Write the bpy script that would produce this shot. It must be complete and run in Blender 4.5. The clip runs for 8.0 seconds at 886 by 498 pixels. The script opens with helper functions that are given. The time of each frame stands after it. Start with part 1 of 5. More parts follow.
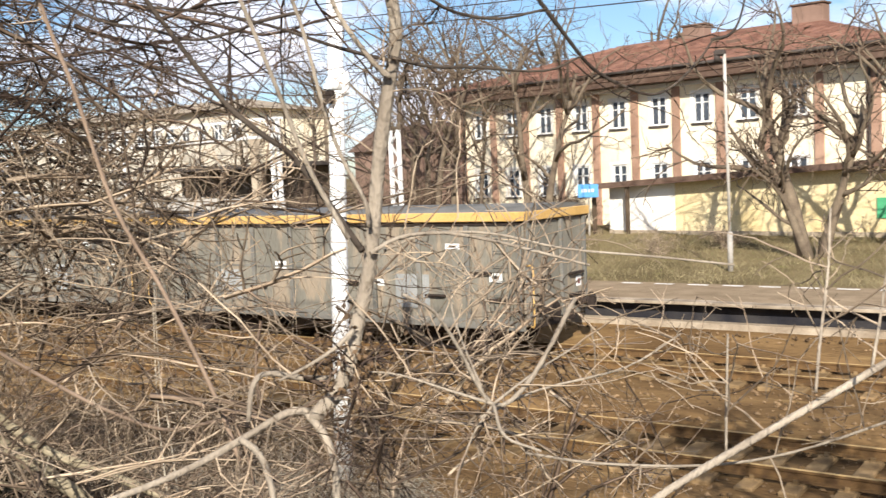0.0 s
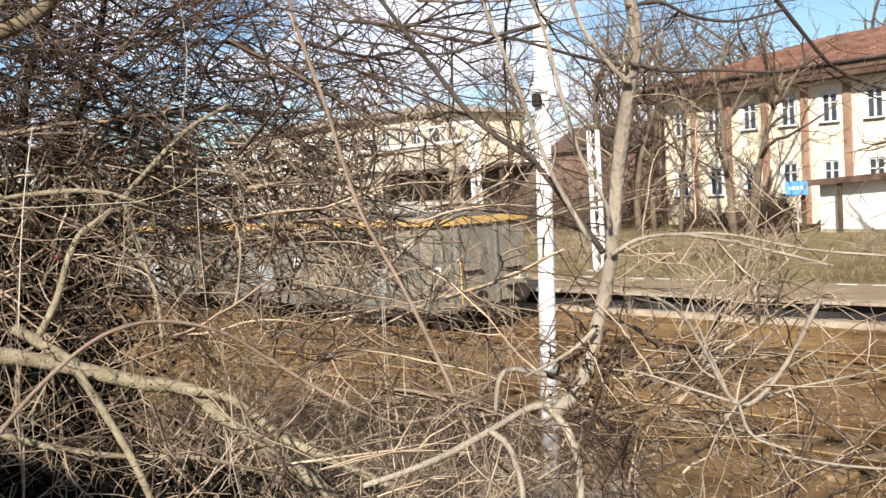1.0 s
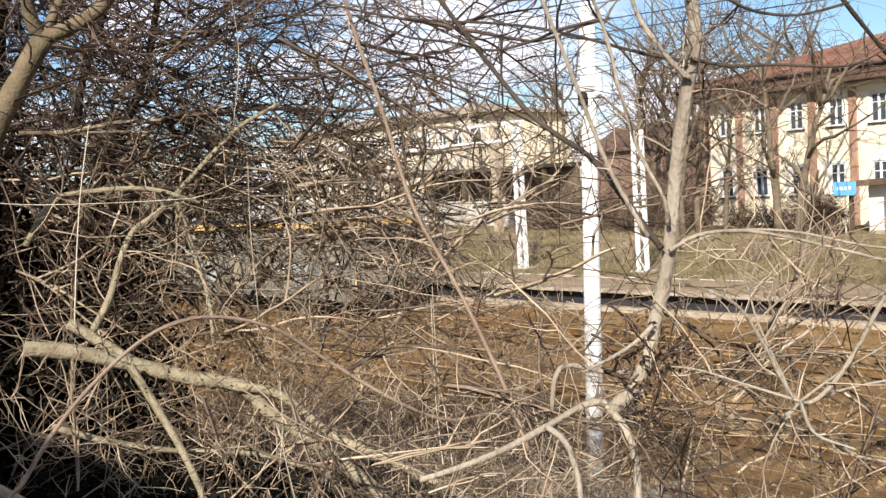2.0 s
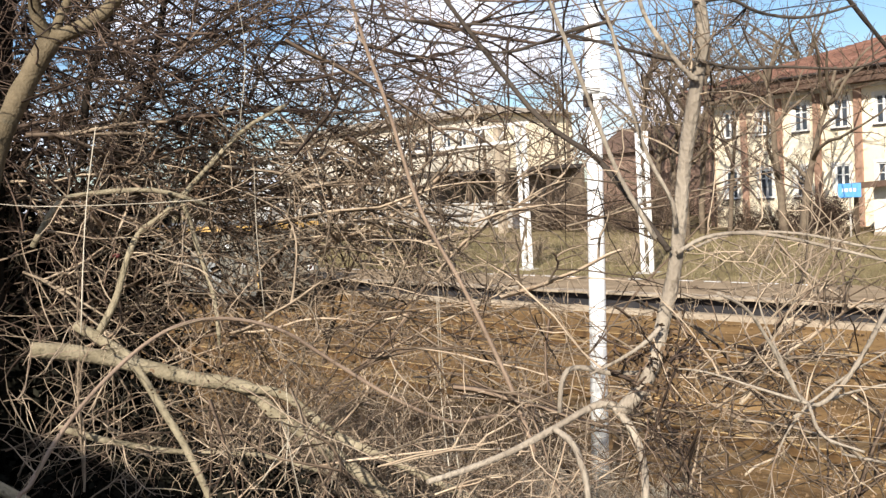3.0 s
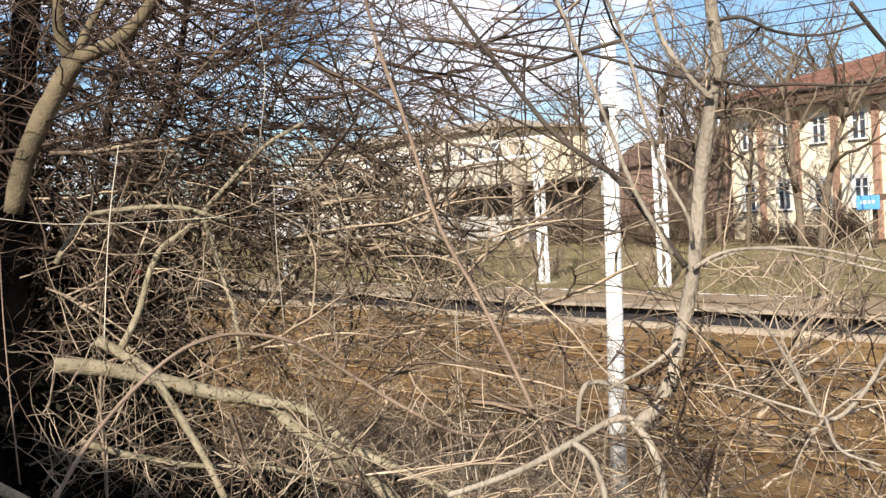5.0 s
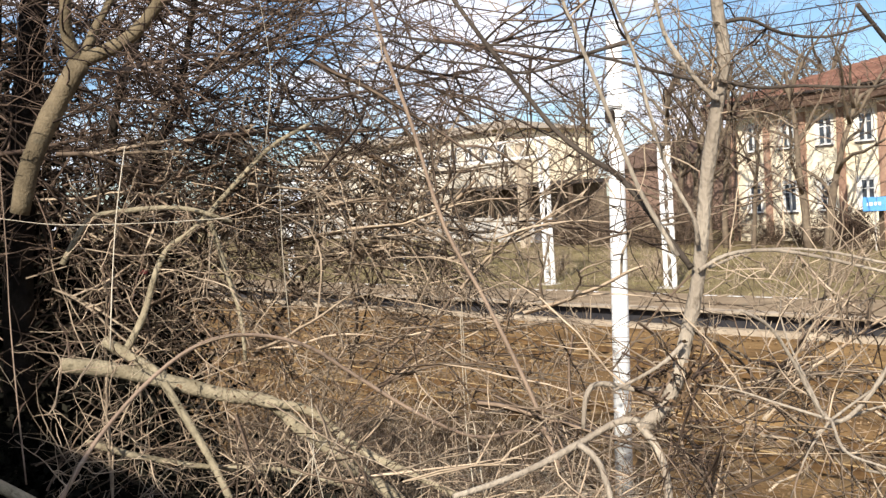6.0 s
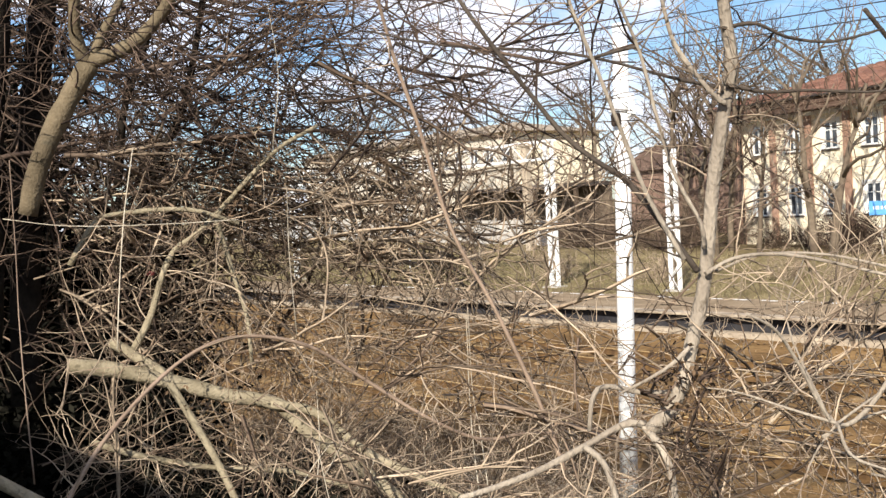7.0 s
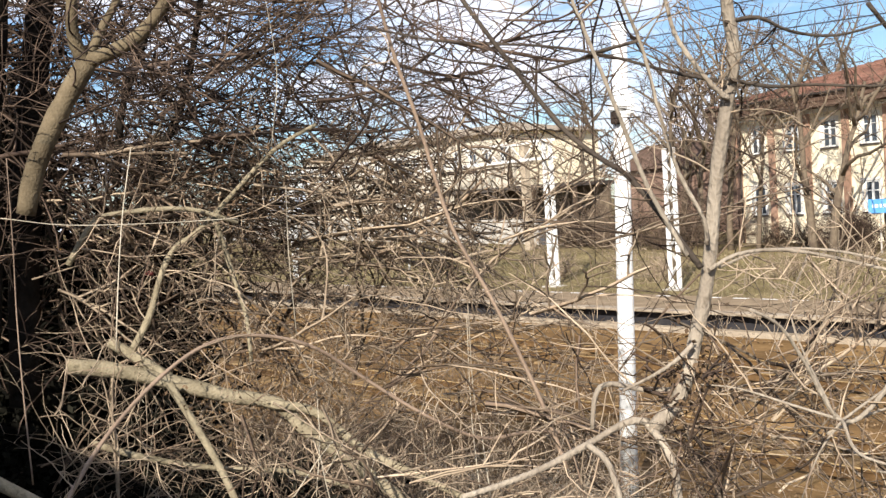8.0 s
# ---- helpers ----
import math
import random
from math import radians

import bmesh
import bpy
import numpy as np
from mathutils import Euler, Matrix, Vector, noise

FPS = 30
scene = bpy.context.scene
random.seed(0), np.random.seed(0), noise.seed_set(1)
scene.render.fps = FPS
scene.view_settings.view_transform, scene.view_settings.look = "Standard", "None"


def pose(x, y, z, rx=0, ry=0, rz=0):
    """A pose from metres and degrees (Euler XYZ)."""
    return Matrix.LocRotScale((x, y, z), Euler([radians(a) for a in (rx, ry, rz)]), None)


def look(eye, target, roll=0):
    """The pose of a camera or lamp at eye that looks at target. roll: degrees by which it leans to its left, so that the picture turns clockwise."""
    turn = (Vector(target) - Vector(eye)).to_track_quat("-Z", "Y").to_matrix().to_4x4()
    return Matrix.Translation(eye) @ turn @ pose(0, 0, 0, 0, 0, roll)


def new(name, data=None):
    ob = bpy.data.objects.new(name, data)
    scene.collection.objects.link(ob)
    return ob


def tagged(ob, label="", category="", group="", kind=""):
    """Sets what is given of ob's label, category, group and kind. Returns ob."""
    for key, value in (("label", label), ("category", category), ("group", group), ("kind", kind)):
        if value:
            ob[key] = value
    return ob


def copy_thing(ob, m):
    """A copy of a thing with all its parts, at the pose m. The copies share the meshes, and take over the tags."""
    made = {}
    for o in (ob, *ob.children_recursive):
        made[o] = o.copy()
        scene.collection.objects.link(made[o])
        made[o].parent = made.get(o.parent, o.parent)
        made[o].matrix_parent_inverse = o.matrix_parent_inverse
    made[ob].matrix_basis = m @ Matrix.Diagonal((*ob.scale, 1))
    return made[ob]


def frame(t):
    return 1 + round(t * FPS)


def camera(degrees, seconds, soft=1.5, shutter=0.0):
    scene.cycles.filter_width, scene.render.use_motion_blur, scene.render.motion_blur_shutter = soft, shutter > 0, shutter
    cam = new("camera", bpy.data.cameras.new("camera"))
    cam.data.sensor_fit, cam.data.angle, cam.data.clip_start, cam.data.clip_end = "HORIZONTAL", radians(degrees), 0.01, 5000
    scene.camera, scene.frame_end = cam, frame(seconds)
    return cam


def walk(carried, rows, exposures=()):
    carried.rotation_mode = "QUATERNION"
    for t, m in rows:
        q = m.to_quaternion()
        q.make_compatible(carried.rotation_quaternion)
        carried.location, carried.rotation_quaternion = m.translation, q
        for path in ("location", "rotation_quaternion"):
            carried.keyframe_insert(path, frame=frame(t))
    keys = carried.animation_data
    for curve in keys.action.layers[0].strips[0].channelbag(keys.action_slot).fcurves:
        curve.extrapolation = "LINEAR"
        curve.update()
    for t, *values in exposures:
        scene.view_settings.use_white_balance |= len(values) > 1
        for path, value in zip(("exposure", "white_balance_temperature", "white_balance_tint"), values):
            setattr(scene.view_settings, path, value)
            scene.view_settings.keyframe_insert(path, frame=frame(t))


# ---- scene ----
cam = camera(47.6, 8.0, soft=1.45, shutter=0.15)
PATH = [
    (0, (0.708, -0.907, 4.173), (-0.452, 0.716, 4.025), -2.5),
    (0.5, (0.683, -1.055, 4.19), (-0.655, 0.425, 4.051), -3.1),
    (1, (0.671, -1.142, 4.196), (-0.779, 0.23, 4.07), -3.5),
    (1.5, (0.642, -1.181, 4.18), (-0.853, 0.142, 4.056), -3.5),
    (3, (0.627, -1.207, 4.184), (-0.883, 0.1, 4.067), -3.4),
    (3.5, (0.619, -1.228, 4.186), (-0.895, 0.073, 4.078), -3.4),
    (4, (0.633, -1.239, 4.192), (-0.889, 0.055, 4.096), -3.5),
    (4.5, (0.665, -1.25, 4.197), (-0.862, 0.038, 4.106), -3.6),
    (6, (0.668, -1.256, 4.2), (-0.87, 0.02, 4.115), -3.6),
    (6.5, (0.66, -1.262, 4.195), (-0.881, 0.011, 4.111), -3.4),
    (7, (0.675, -1.272, 4.203), (-0.869, -0.004, 4.123), -3.4),
    (7.5, (0.672, -1.268, 4.2), (-0.872, 0.0, 4.118), -3.4),
    (8, (0.645, -1.259, 4.19), (-0.898, 0.011, 4.11), -3.6),
]
walk(cam, [(t, look(eye, target, roll)) for t, eye, target, roll in PATH])

# ---- light ----
SUN_FROM = Vector((0.543, -0.84, 0.56)).normalized()
world = bpy.data.worlds.new("world")
scene.world = world
world.use_nodes = True
wt = world.node_tree
wt.nodes.clear()
wout = wt.nodes.new("ShaderNodeOutputWorld")
wbg = wt.nodes.new("ShaderNodeBackground")
sky = wt.nodes.new("ShaderNodeTexSky")
sky.sky_type = "NISHITA"
sky.sun_disc = False
sky.sun_elevation = math.asin(SUN_FROM.z)
sky.sun_rotation = math.atan2(SUN_FROM.x, SUN_FROM.y)
sky.dust_density = 0.5
sky.ozone_density = 4.5
sky.altitude = 200
wco = wt.nodes.new("ShaderNodeTexCoord")
wmap = wt.nodes.new("ShaderNodeMapping")
wmap.inputs["Scale"].default_value = (2.2, 2.2, 7.0)
wno = wt.nodes.new("ShaderNodeTexNoise")
wno.inputs["Scale"].default_value = 2.4
wno.inputs["Detail"].default_value = 7
wno.inputs["Roughness"].default_value = 0.55
wra = wt.nodes.new("ShaderNodeValToRGB")
wra.color_ramp.elements[0].position = 0.43
wra.color_ramp.elements[1].position = 0.62
wmx = wt.nodes.new("ShaderNodeMixRGB")
wmx.inputs[2].default_value = (8.4, 8.6, 9.8, 1)
wt.links.new(wco.outputs["Generated"], wmap.inputs["Vector"])
wt.links.new(wmap.outputs["Vector"], wno.inputs["Vector"])
wt.links.new(wno.outputs["Fac"], wra.inputs["Fac"])
wt.links.new(wra.outputs["Color"], wmx.inputs[0])
wt.links.new(sky.outputs["Color"], wmx.inputs[1])
wt.links.new(wmx.outputs["Color"], wbg.inputs["Color"])
wbg.inputs["Strength"].default_value = 0.085
wt.links.new(wbg.outputs["Background"], wout.inputs["Surface"])
sun = new("sun", bpy.data.lights.new("sun", "SUN"))
sun.data.energy = 5.0
sun.data.angle = radians(0.5)
sun.data.color = (1.0, 0.93, 0.83)
sun.matrix_world = look(SUN_FROM * 100, (0, 0, 0))
scene.view_settings.exposure = 0.73


# ---- materials ----
def mat(name, a, b, scale=4.0, rough=0.85, bump=0.3, fine=60.0, metal=0.0, spots=None, vary=0.12, stretch=(1, 1, 1), dist=0.02, spot_at=0.62):
    """Two tones mixed at a coarse and a fine scale, with stains and relief."""
    m = bpy.data.materials.new(name)
    m.use_nodes = True
    n, k = m.node_tree.nodes, m.node_tree.links
    p = n["Principled BSDF"]
    co = n.new("ShaderNodeTexCoord")
    mp = n.new("ShaderNodeMapping")
    mp.inputs["Scale"].default_value = stretch
    k.new(co.outputs["Object"], mp.inputs["Vector"])
    n1 = n.new("ShaderNodeTexNoise")
    n1.inputs["Scale"].default_value = scale
    n1.inputs["Detail"].default_value = 5
    n2 = n.new("ShaderNodeTexNoise")
    n2.inputs["Scale"].default_value = fine
    n2.inputs["Detail"].default_value = 3
    for q in (n1, n2):
        k.new(mp.outputs["Vector"], q.inputs["Vector"])
    r1 = n.new("ShaderNodeValToRGB")
    r1.color_ramp.elements[0].position, r1.color_ramp.elements[1].position = 0.32, 0.68
    r1.color_ramp.elements[0].color, r1.color_ramp.elements[1].color = (*a, 1), (*b, 1)
    k.new(n1.outputs["Fac"], r1.inputs["Fac"])
    col = r1.outputs["Color"]
    if spots:
        n3 = n.new("ShaderNodeTexNoise")
        n3.inputs["Scale"].default_value = scale * 2.7
        n3.inputs["Detail"].default_value = 6
        k.new(mp.outputs["Vector"], n3.inputs["Vector"])
        r3 = n.new("ShaderNodeValToRGB")
        r3.color_ramp.elements[0].position, r3.color_ramp.elements[1].position = spot_at, spot_at + 0.1
        k.new(n3.outputs["Fac"], r3.inputs["Fac"])
        x3 = n.new("ShaderNodeMixRGB")
        x3.inputs[2].default_value = (*spots, 1)
        k.new(r3.outputs["Color"], x3.inputs[0])
        k.new(col, x3.inputs[1])
        col = x3.outputs["Color"]
    info = n.new("ShaderNodeObjectInfo")
    geo = n.new("ShaderNodeNewGeometry")
    add = n.new("ShaderNodeMath")
    add.operation = "ADD"
    k.new(info.outputs["Random"], add.inputs[0])
    k.new(geo.outputs["Random Per Island"], add.inputs[1])
    fr = n.new("ShaderNodeMath")
    fr.operation = "FRACT"
    k.new(add.outputs[0], fr.inputs[0])
    mr = n.new("ShaderNodeMapRange")
    mr.inputs["To Min"].default_value, mr.inputs["To Max"].default_value = 1 - vary, 1 + vary
    k.new(fr.outputs[0], mr.inputs["Value"])
    mf = n.new("ShaderNodeMapRange")
    mf.inputs["To Min"].default_value, mf.inputs["To Max"].default_value = 0.72, 1.28
    k.new(n2.outputs["Fac"], mf.inputs["Value"])
    mul = n.new("ShaderNodeMath")
    mul.operation = "MULTIPLY"
    k.new(mr.outputs["Result"], mul.inputs[0])
    k.new(mf.outputs["Result"], mul.inputs[1])
    sc = n.new("ShaderNodeVectorMath")
    sc.operation = "SCALE"
    k.new(col, sc.inputs[0])
    k.new(mul.outputs[0], sc.inputs["Scale"])
    k.new(sc.outputs["Vector"], p.inputs["Base Color"])
    p.inputs["Roughness"].default_value = rough
    p.inputs["Metallic"].default_value = metal
    p.inputs["Specular IOR Level"].default_value = 0.5 if rough < 0.75 else 0.12 if rough < 0.93 else 0.03
    if bump:
        bp = n.new("ShaderNodeBump")
        bp.inputs["Strength"].default_value = bump
        bp.inputs["Distance"].default_value = dist
        k.new(n2.outputs["Fac"], bp.inputs["Height"])
        k.new(bp.outputs["Normal"], p.inputs["Normal"])
    return m


M_BARK = mat("young_bark", (0.22, 0.182, 0.14), (0.38, 0.325, 0.255), 7, 0.85, 0.8, 60, spots=(0.11, 0.085, 0.06), stretch=(1, 1, 0.5), spot_at=0.66)
M_BARK_OLIVE = mat("olive_bark", (0.085, 0.066, 0.041), (0.2, 0.157, 0.099), 4, 0.85, 0.6, 50, spots=(0.09, 0.075, 0.05))
# near-black bark tone that holds the shade on the left trunks
M_BARK_SHADED = mat("dark_bark", (0.013, 0.011, 0.009), (0.032, 0.026, 0.02), 5, 0.95, 0.9, 30)
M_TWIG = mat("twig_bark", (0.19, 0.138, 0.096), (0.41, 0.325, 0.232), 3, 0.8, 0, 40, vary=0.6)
M_BARK_TREE = mat("brown_tree_bark", (0.10, 0.075, 0.055), (0.19, 0.15, 0.105), 3, 0.9, 0.6, 25)
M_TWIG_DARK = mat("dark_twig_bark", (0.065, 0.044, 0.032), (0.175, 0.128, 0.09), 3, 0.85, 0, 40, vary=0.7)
M_LOG = mat("pale_olive_bark", (0.19, 0.16, 0.105), (0.32, 0.272, 0.185), 6, 0.85, 0.8, 50, spots=(0.12, 0.1, 0.065), spot_at=0.6)
# blackish bark; in crowns and the trunk thicket its darkness is painted shade
M_TWIG_BLACK_SHADE = mat("blackish_and_shaded_twig", (0.046, 0.031, 0.024), (0.135, 0.095, 0.069), 3, 0.85, 0, 40, vary=0.8)
# darkened elder bark: the crown's shade on upper limbs, put into colour
M_LIMB_SHADE = mat("shaded_limb_bark", (0.04, 0.031, 0.025), (0.10, 0.08, 0.062), 4, 0.85, 0.6, 60)
M_STALK = mat("dry_stalk", (0.29, 0.25, 0.19), (0.47, 0.415, 0.325), 3, 0.75, 0, 40, vary=0.35)
M_BRAMBLE = mat("bramble_bark", (0.15, 0.102, 0.07), (0.28, 0.2, 0.14), 4, 0.7, 0.4, 60)
# soil darkened so its colour holds the deep shade under the bushes
M_GROUND = mat("shaded_bank_soil", (0.016, 0.011, 0.008), (0.05, 0.034, 0.021), 1.6, 1.0, 0.9, 22, spots=(0.06, 0.042, 0.026), spot_at=0.62, dist=0.06)
M_BALLAST = mat("rusty_ballast", (0.085, 0.05, 0.024), (0.225, 0.14, 0.064), 0.9, 1.0, 1.0, 16, spots=(0.27, 0.178, 0.08), stretch=(0.35, 1, 1), dist=0.05)
M_STONE = mat("ballast_stone", (0.09, 0.058, 0.034), (0.26, 0.175, 0.098), 2, 0.95, 0.3, 30, vary=0.45)
# rust tone darkened further to paint the shadow on the rail's web
M_RAIL = mat("shaded_rusty_rail", (0.075, 0.044, 0.022), (0.16, 0.094, 0.04), 5, 0.8, 0.4, 50)
M_RAILTOP = mat("worn_rail_head", (0.33, 0.225, 0.1), (0.48, 0.335, 0.16), 8, 0.9, 0.1, 60)
M_SLEEPER = mat("rust_stained_sleeper", (0.15, 0.098, 0.05), (0.27, 0.185, 0.096), 3, 0.95, 0.5, 40, vary=0.25)
M_PLAT = mat("platform_surface", (0.2, 0.148, 0.095), (0.31, 0.235, 0.155), 1.2, 0.95, 0.4, 30, spots=(0.2, 0.14, 0.09))
M_PLATFACE = mat("blackish_concrete", (0.022, 0.022, 0.027), (0.05, 0.047, 0.047), 1.6, 0.95, 0.5, 20)
M_EDGE = mat("worn_concrete_edge", (0.25, 0.2, 0.145), (0.43, 0.36, 0.27), 2.0, 0.9, 0.3, 30, spots=(0.14, 0.11, 0.08))
M_CONC = mat("pale_concrete", (0.30, 0.28, 0.25), (0.46, 0.43, 0.385), 1.4, 0.9, 0.3, 25, spots=(0.28, 0.25, 0.2))
M_WHITE = mat("white_paint", (0.62, 0.62, 0.60), (0.78, 0.78, 0.76), 2, 0.5, 0.12, 40, spots=(0.38, 0.34, 0.28), spot_at=0.68)
M_GRASS = mat("winter_grass_ground", (0.125, 0.096, 0.05), (0.25, 0.195, 0.105), 0.35, 1.0, 0.9, 14, spots=(0.19, 0.18, 0.06), dist=0.06, spot_at=0.63)
M_BLADE = mat("dry_grass_blade", (0.16, 0.132, 0.065), (0.31, 0.26, 0.145), 0.8, 0.8, 0, 10, spots=(0.17, 0.2, 0.05), vary=0.35, spot_at=0.64)
M_CREAM = mat("cream_render", (0.70, 0.60, 0.43), (0.80, 0.72, 0.55), 0.5, 0.95, 0.25, 18, spots=(0.6, 0.49, 0.33))
M_YELLOW = mat("weathered_yellow_render", (0.66, 0.52, 0.27), (0.76, 0.64, 0.40), 0.5, 0.95, 0.3, 16, spots=(0.5, 0.41, 0.26))
M_WHITEWALL = mat("whitewashed_wall", (0.66, 0.62, 0.55), (0.78, 0.75, 0.69), 0.7, 0.95, 0.25, 18)
M_PILASTER = mat("brick_pilaster", (0.28, 0.17, 0.12), (0.38, 0.245, 0.175), 1.2, 0.95, 0.4, 22)
M_ROOF = mat("clay_roof_tile", (0.17, 0.088, 0.065), (0.27, 0.145, 0.105), 0.8, 0.9, 0.3, 20, spots=(0.11, 0.065, 0.05), vary=0.22)
M_SOFFIT = mat("dark_eave_board", (0.09, 0.055, 0.04), (0.15, 0.10, 0.075), 2, 0.9, 0.3, 20)
M_TAR = mat("tar_paper_roof", (0.05, 0.042, 0.038), (0.10, 0.085, 0.075), 1.5, 0.95, 0.4, 20)
M_FRAME = mat("white_window_frame", (0.66, 0.66, 0.64), (0.78, 0.78, 0.76), 3, 0.6, 0.1, 30)
M_WAGON = mat("grey_wagon_paint", (0.155, 0.148, 0.122), (0.235, 0.218, 0.178), 1.0, 0.76, 0.2, 24, spots=(0.30, 0.245, 0.18), spot_at=0.5, stretch=(1, 1, 0.35))
M_RIB = mat("dark_grey_wagon_rib", (0.125, 0.122, 0.108), (0.19, 0.182, 0.16), 2, 0.8, 0.2, 24, spots=(0.21, 0.14, 0.09))
M_PATCH = mat("pale_wagon_patch", (0.24, 0.25, 0.245), (0.32, 0.325, 0.31), 1.5, 0.65, 0.15, 24)
M_ORANGE = mat("yellow_wagon_rim", (0.46, 0.27, 0.075), (0.58, 0.37, 0.13), 1.2, 0.6, 0.15, 24, spots=(0.38, 0.25, 0.12))
M_WROOF = mat("grey_wagon_roof", (0.085, 0.085, 0.082), (0.15, 0.146, 0.138), 1.2, 0.75, 0.2, 20)
M_UNDER = mat("dark_underframe", (0.018, 0.014, 0.012), (0.05, 0.037, 0.03), 3, 0.8, 0.3, 20)
M_BLUE = mat("blue_sign_face", (0.10, 0.33, 0.72), (0.14, 0.40, 0.80), 2, 0.5, 0, 20)
M_RED = mat("faded_red_plastic", (0.12, 0.025, 0.025), (0.2, 0.05, 0.045), 8, 0.5, 0.2, 30)
M_GREEN = mat("green_board", (0.05, 0.28, 0.13), (0.08, 0.36, 0.18), 2, 0.6, 0, 20)
M_LEAF = mat("withered_leaf", (0.055, 0.036, 0.024), (0.16, 0.105, 0.062), 3, 0.85, 0, 30, vary=0.5)
M_WIRE = mat("wire", (0.03, 0.03, 0.03), (0.05, 0.05, 0.05), 3, 0.6, 0, 20)
M_DOORDARK = mat("dark_timber", (0.06, 0.042, 0.03), (0.11, 0.08, 0.055), 2, 0.85, 0.3, 20)
# near-black leaf tone that stands for the deep shade on the bank
M_SHADE_LEAF = mat("shade_leaf", (0.007, 0.007, 0.006), (0.018, 0.017, 0.012), 3, 0.95, 0, 20, vary=0.5)
M_FAR = mat("faded_pale_render", (0.46, 0.41, 0.33), (0.58, 0.53, 0.44), 0.4, 0.95, 0.2, 12, spots=(0.38, 0.33, 0.26))
M_REDWALL = mat("red_brick_far", (0.19, 0.125, 0.095), (0.27, 0.18, 0.14), 1.0, 0.95, 0.2, 20)


def glass(name):
    m = bpy.data.materials.new(name)
    m.use_nodes = True
    p = m.node_tree.nodes["Principled BSDF"]
    p.inputs["Base Color"].default_value = (0.05, 0.06, 0.075, 1)
    p.inputs["Roughness"].default_value = 0.06
    p.inputs["Specular IOR Level"].default_value = 0.8
    return m


M_GLASS = glass("window_glass")


# ---- mesh helpers ----
def part(name, bm, material, parent=None, label=""):
    """Links a bmesh as one mesh object under a thing or a part."""
    me = bpy.data.meshes.new(name)
    bm.to_mesh(me)
    bm.free()
    me.materials.append(material)
    ob = new(name, me)
    ob.parent = parent
    return tagged(ob, label)


def thing(name, label, category, at=(0, 0, 0), group="", kind=""):
    ob = new(name)
    ob.empty_display_size = 0.1
    ob.location = at
    return tagged(ob, label, category, group, kind)


def put_box(bm, lo, hi, bevel=0.0):
    got = bmesh.ops.create_cube(bm, size=1.0)["verts"]
    for v in got:
        v.co = Vector([lo[i] + (v.co[i] + 0.5) * (hi[i] - lo[i]) for i in range(3)])
    if bevel:
        edges = list({e for v in got for e in v.link_edges})
        bmesh.ops.bevel(bm, geom=edges, offset=bevel, segments=1, affect="EDGES")
    return bm


def box(lo, hi, bevel=0.0):
    return put_box(bmesh.new(), lo, hi, bevel)


def smooth_line(pts, per=4):
    """Catmull-Rom points through a few control points."""
    p = [Vector(q) for q in pts]
    p = [p[0] * 2 - p[1]] + p + [p[-1] * 2 - p[-2]]
    out = []
    for i in range(1, len(p) - 2):
        for j in range(per):
            t = j / per
            a, b, c, d = p[i - 1], p[i], p[i + 1], p[i + 2]
            out.append(0.5 * ((2 * b) + (c - a) * t + (2 * a - 5 * b + 4 * c - d) * t * t + (3 * b - a - 3 * c + d) * t ** 3))
    out.append(p[-2])
    return out


def tube(bm, line, r0, r1, sides=7, knots=0.0, close=True, spindle=False):
    n = len(line)
    rings = []
    up = Vector((0.31, 0.52, 0.79))
    for i, q in enumerate(line):
        d = (line[min(n - 1, i + 1)] - line[max(0, i - 1)]).normalized()
        s = d.cross(up).normalized()
        w = d.cross(s)
        r = r0 + (r1 - r0) * i / (n - 1)
        r *= min(1.0, 0.25 + 0.3 * i) if spindle else 1.0
        r *= 1 + knots * noise.noise(q * 9.0) + (knots * 1.2 if i % 7 == 3 else 0)
        rings.append([bm.verts.new(q + (s * math.cos(a) + w * math.sin(a)) * r) for a in [2 * math.pi * j / sides for j in range(sides)]])
    for a, b in zip(rings, rings[1:]):
        for j in range(sides):
            f = bm.faces.new((a[j], a[(j + 1) % sides], b[(j + 1) % sides], b[j]))
            f.smooth = True
    if close:
        bm.faces.new(rings[0][::-1])
        bm.faces.new(rings[-1])
    return bm


def cyl(bm, a, b, r, sides=10):
    return tube(bm, [Vector(a), Vector(b)], r, r, sides)


rng = np.random.default_rng(7)


def unit(v):
    return v / np.maximum(np.linalg.norm(v, axis=-1, keepdims=True), 1e-9)


def grow(starts, dirs, lengths, seg=6, wander=0.25, droop=0.0):
    """Paths of many twigs at once: (N, seg + 1, 3)."""
    n = len(starts)
    pts = np.zeros((n, seg + 1, 3))
    pts[:, 0] = starts
    d = unit(np.asarray(dirs, float))
    step = np.asarray(lengths)[:, None] / seg
    for i in range(seg):
        d = unit(d + rng.normal(0, wander, (n, 3)) + np.array((0, 0, -droop)))
        pts[:, i + 1] = pts[:, i] + d * step
    return pts


def fork(paths, each, spread, ratio, lengths, first=0.15):
    """Starts, directions and lengths of side twigs along paths."""
    n, m, _ = paths.shape
    idx = np.repeat(np.arange(n), each)
    u = rng.uniform(first, 0.98, len(idx)) * (m - 1)
    i = np.minimum(u.astype(int), m - 2)
    f = (u - i)[:, None]
    st = paths[idx, i] * (1 - f) + paths[idx, i + 1] * f
    along = unit(paths[idx, i + 1] - paths[idx, i])
    side = unit(np.cross(along, rng.normal(0, 1, (len(idx), 3))))
    dr = unit(along * (1 - spread) + side * spread)
    ln = np.asarray(lengths)[idx] * ratio * rng.uniform(0.5, 1.2, len(idx))
    return st, dr, ln


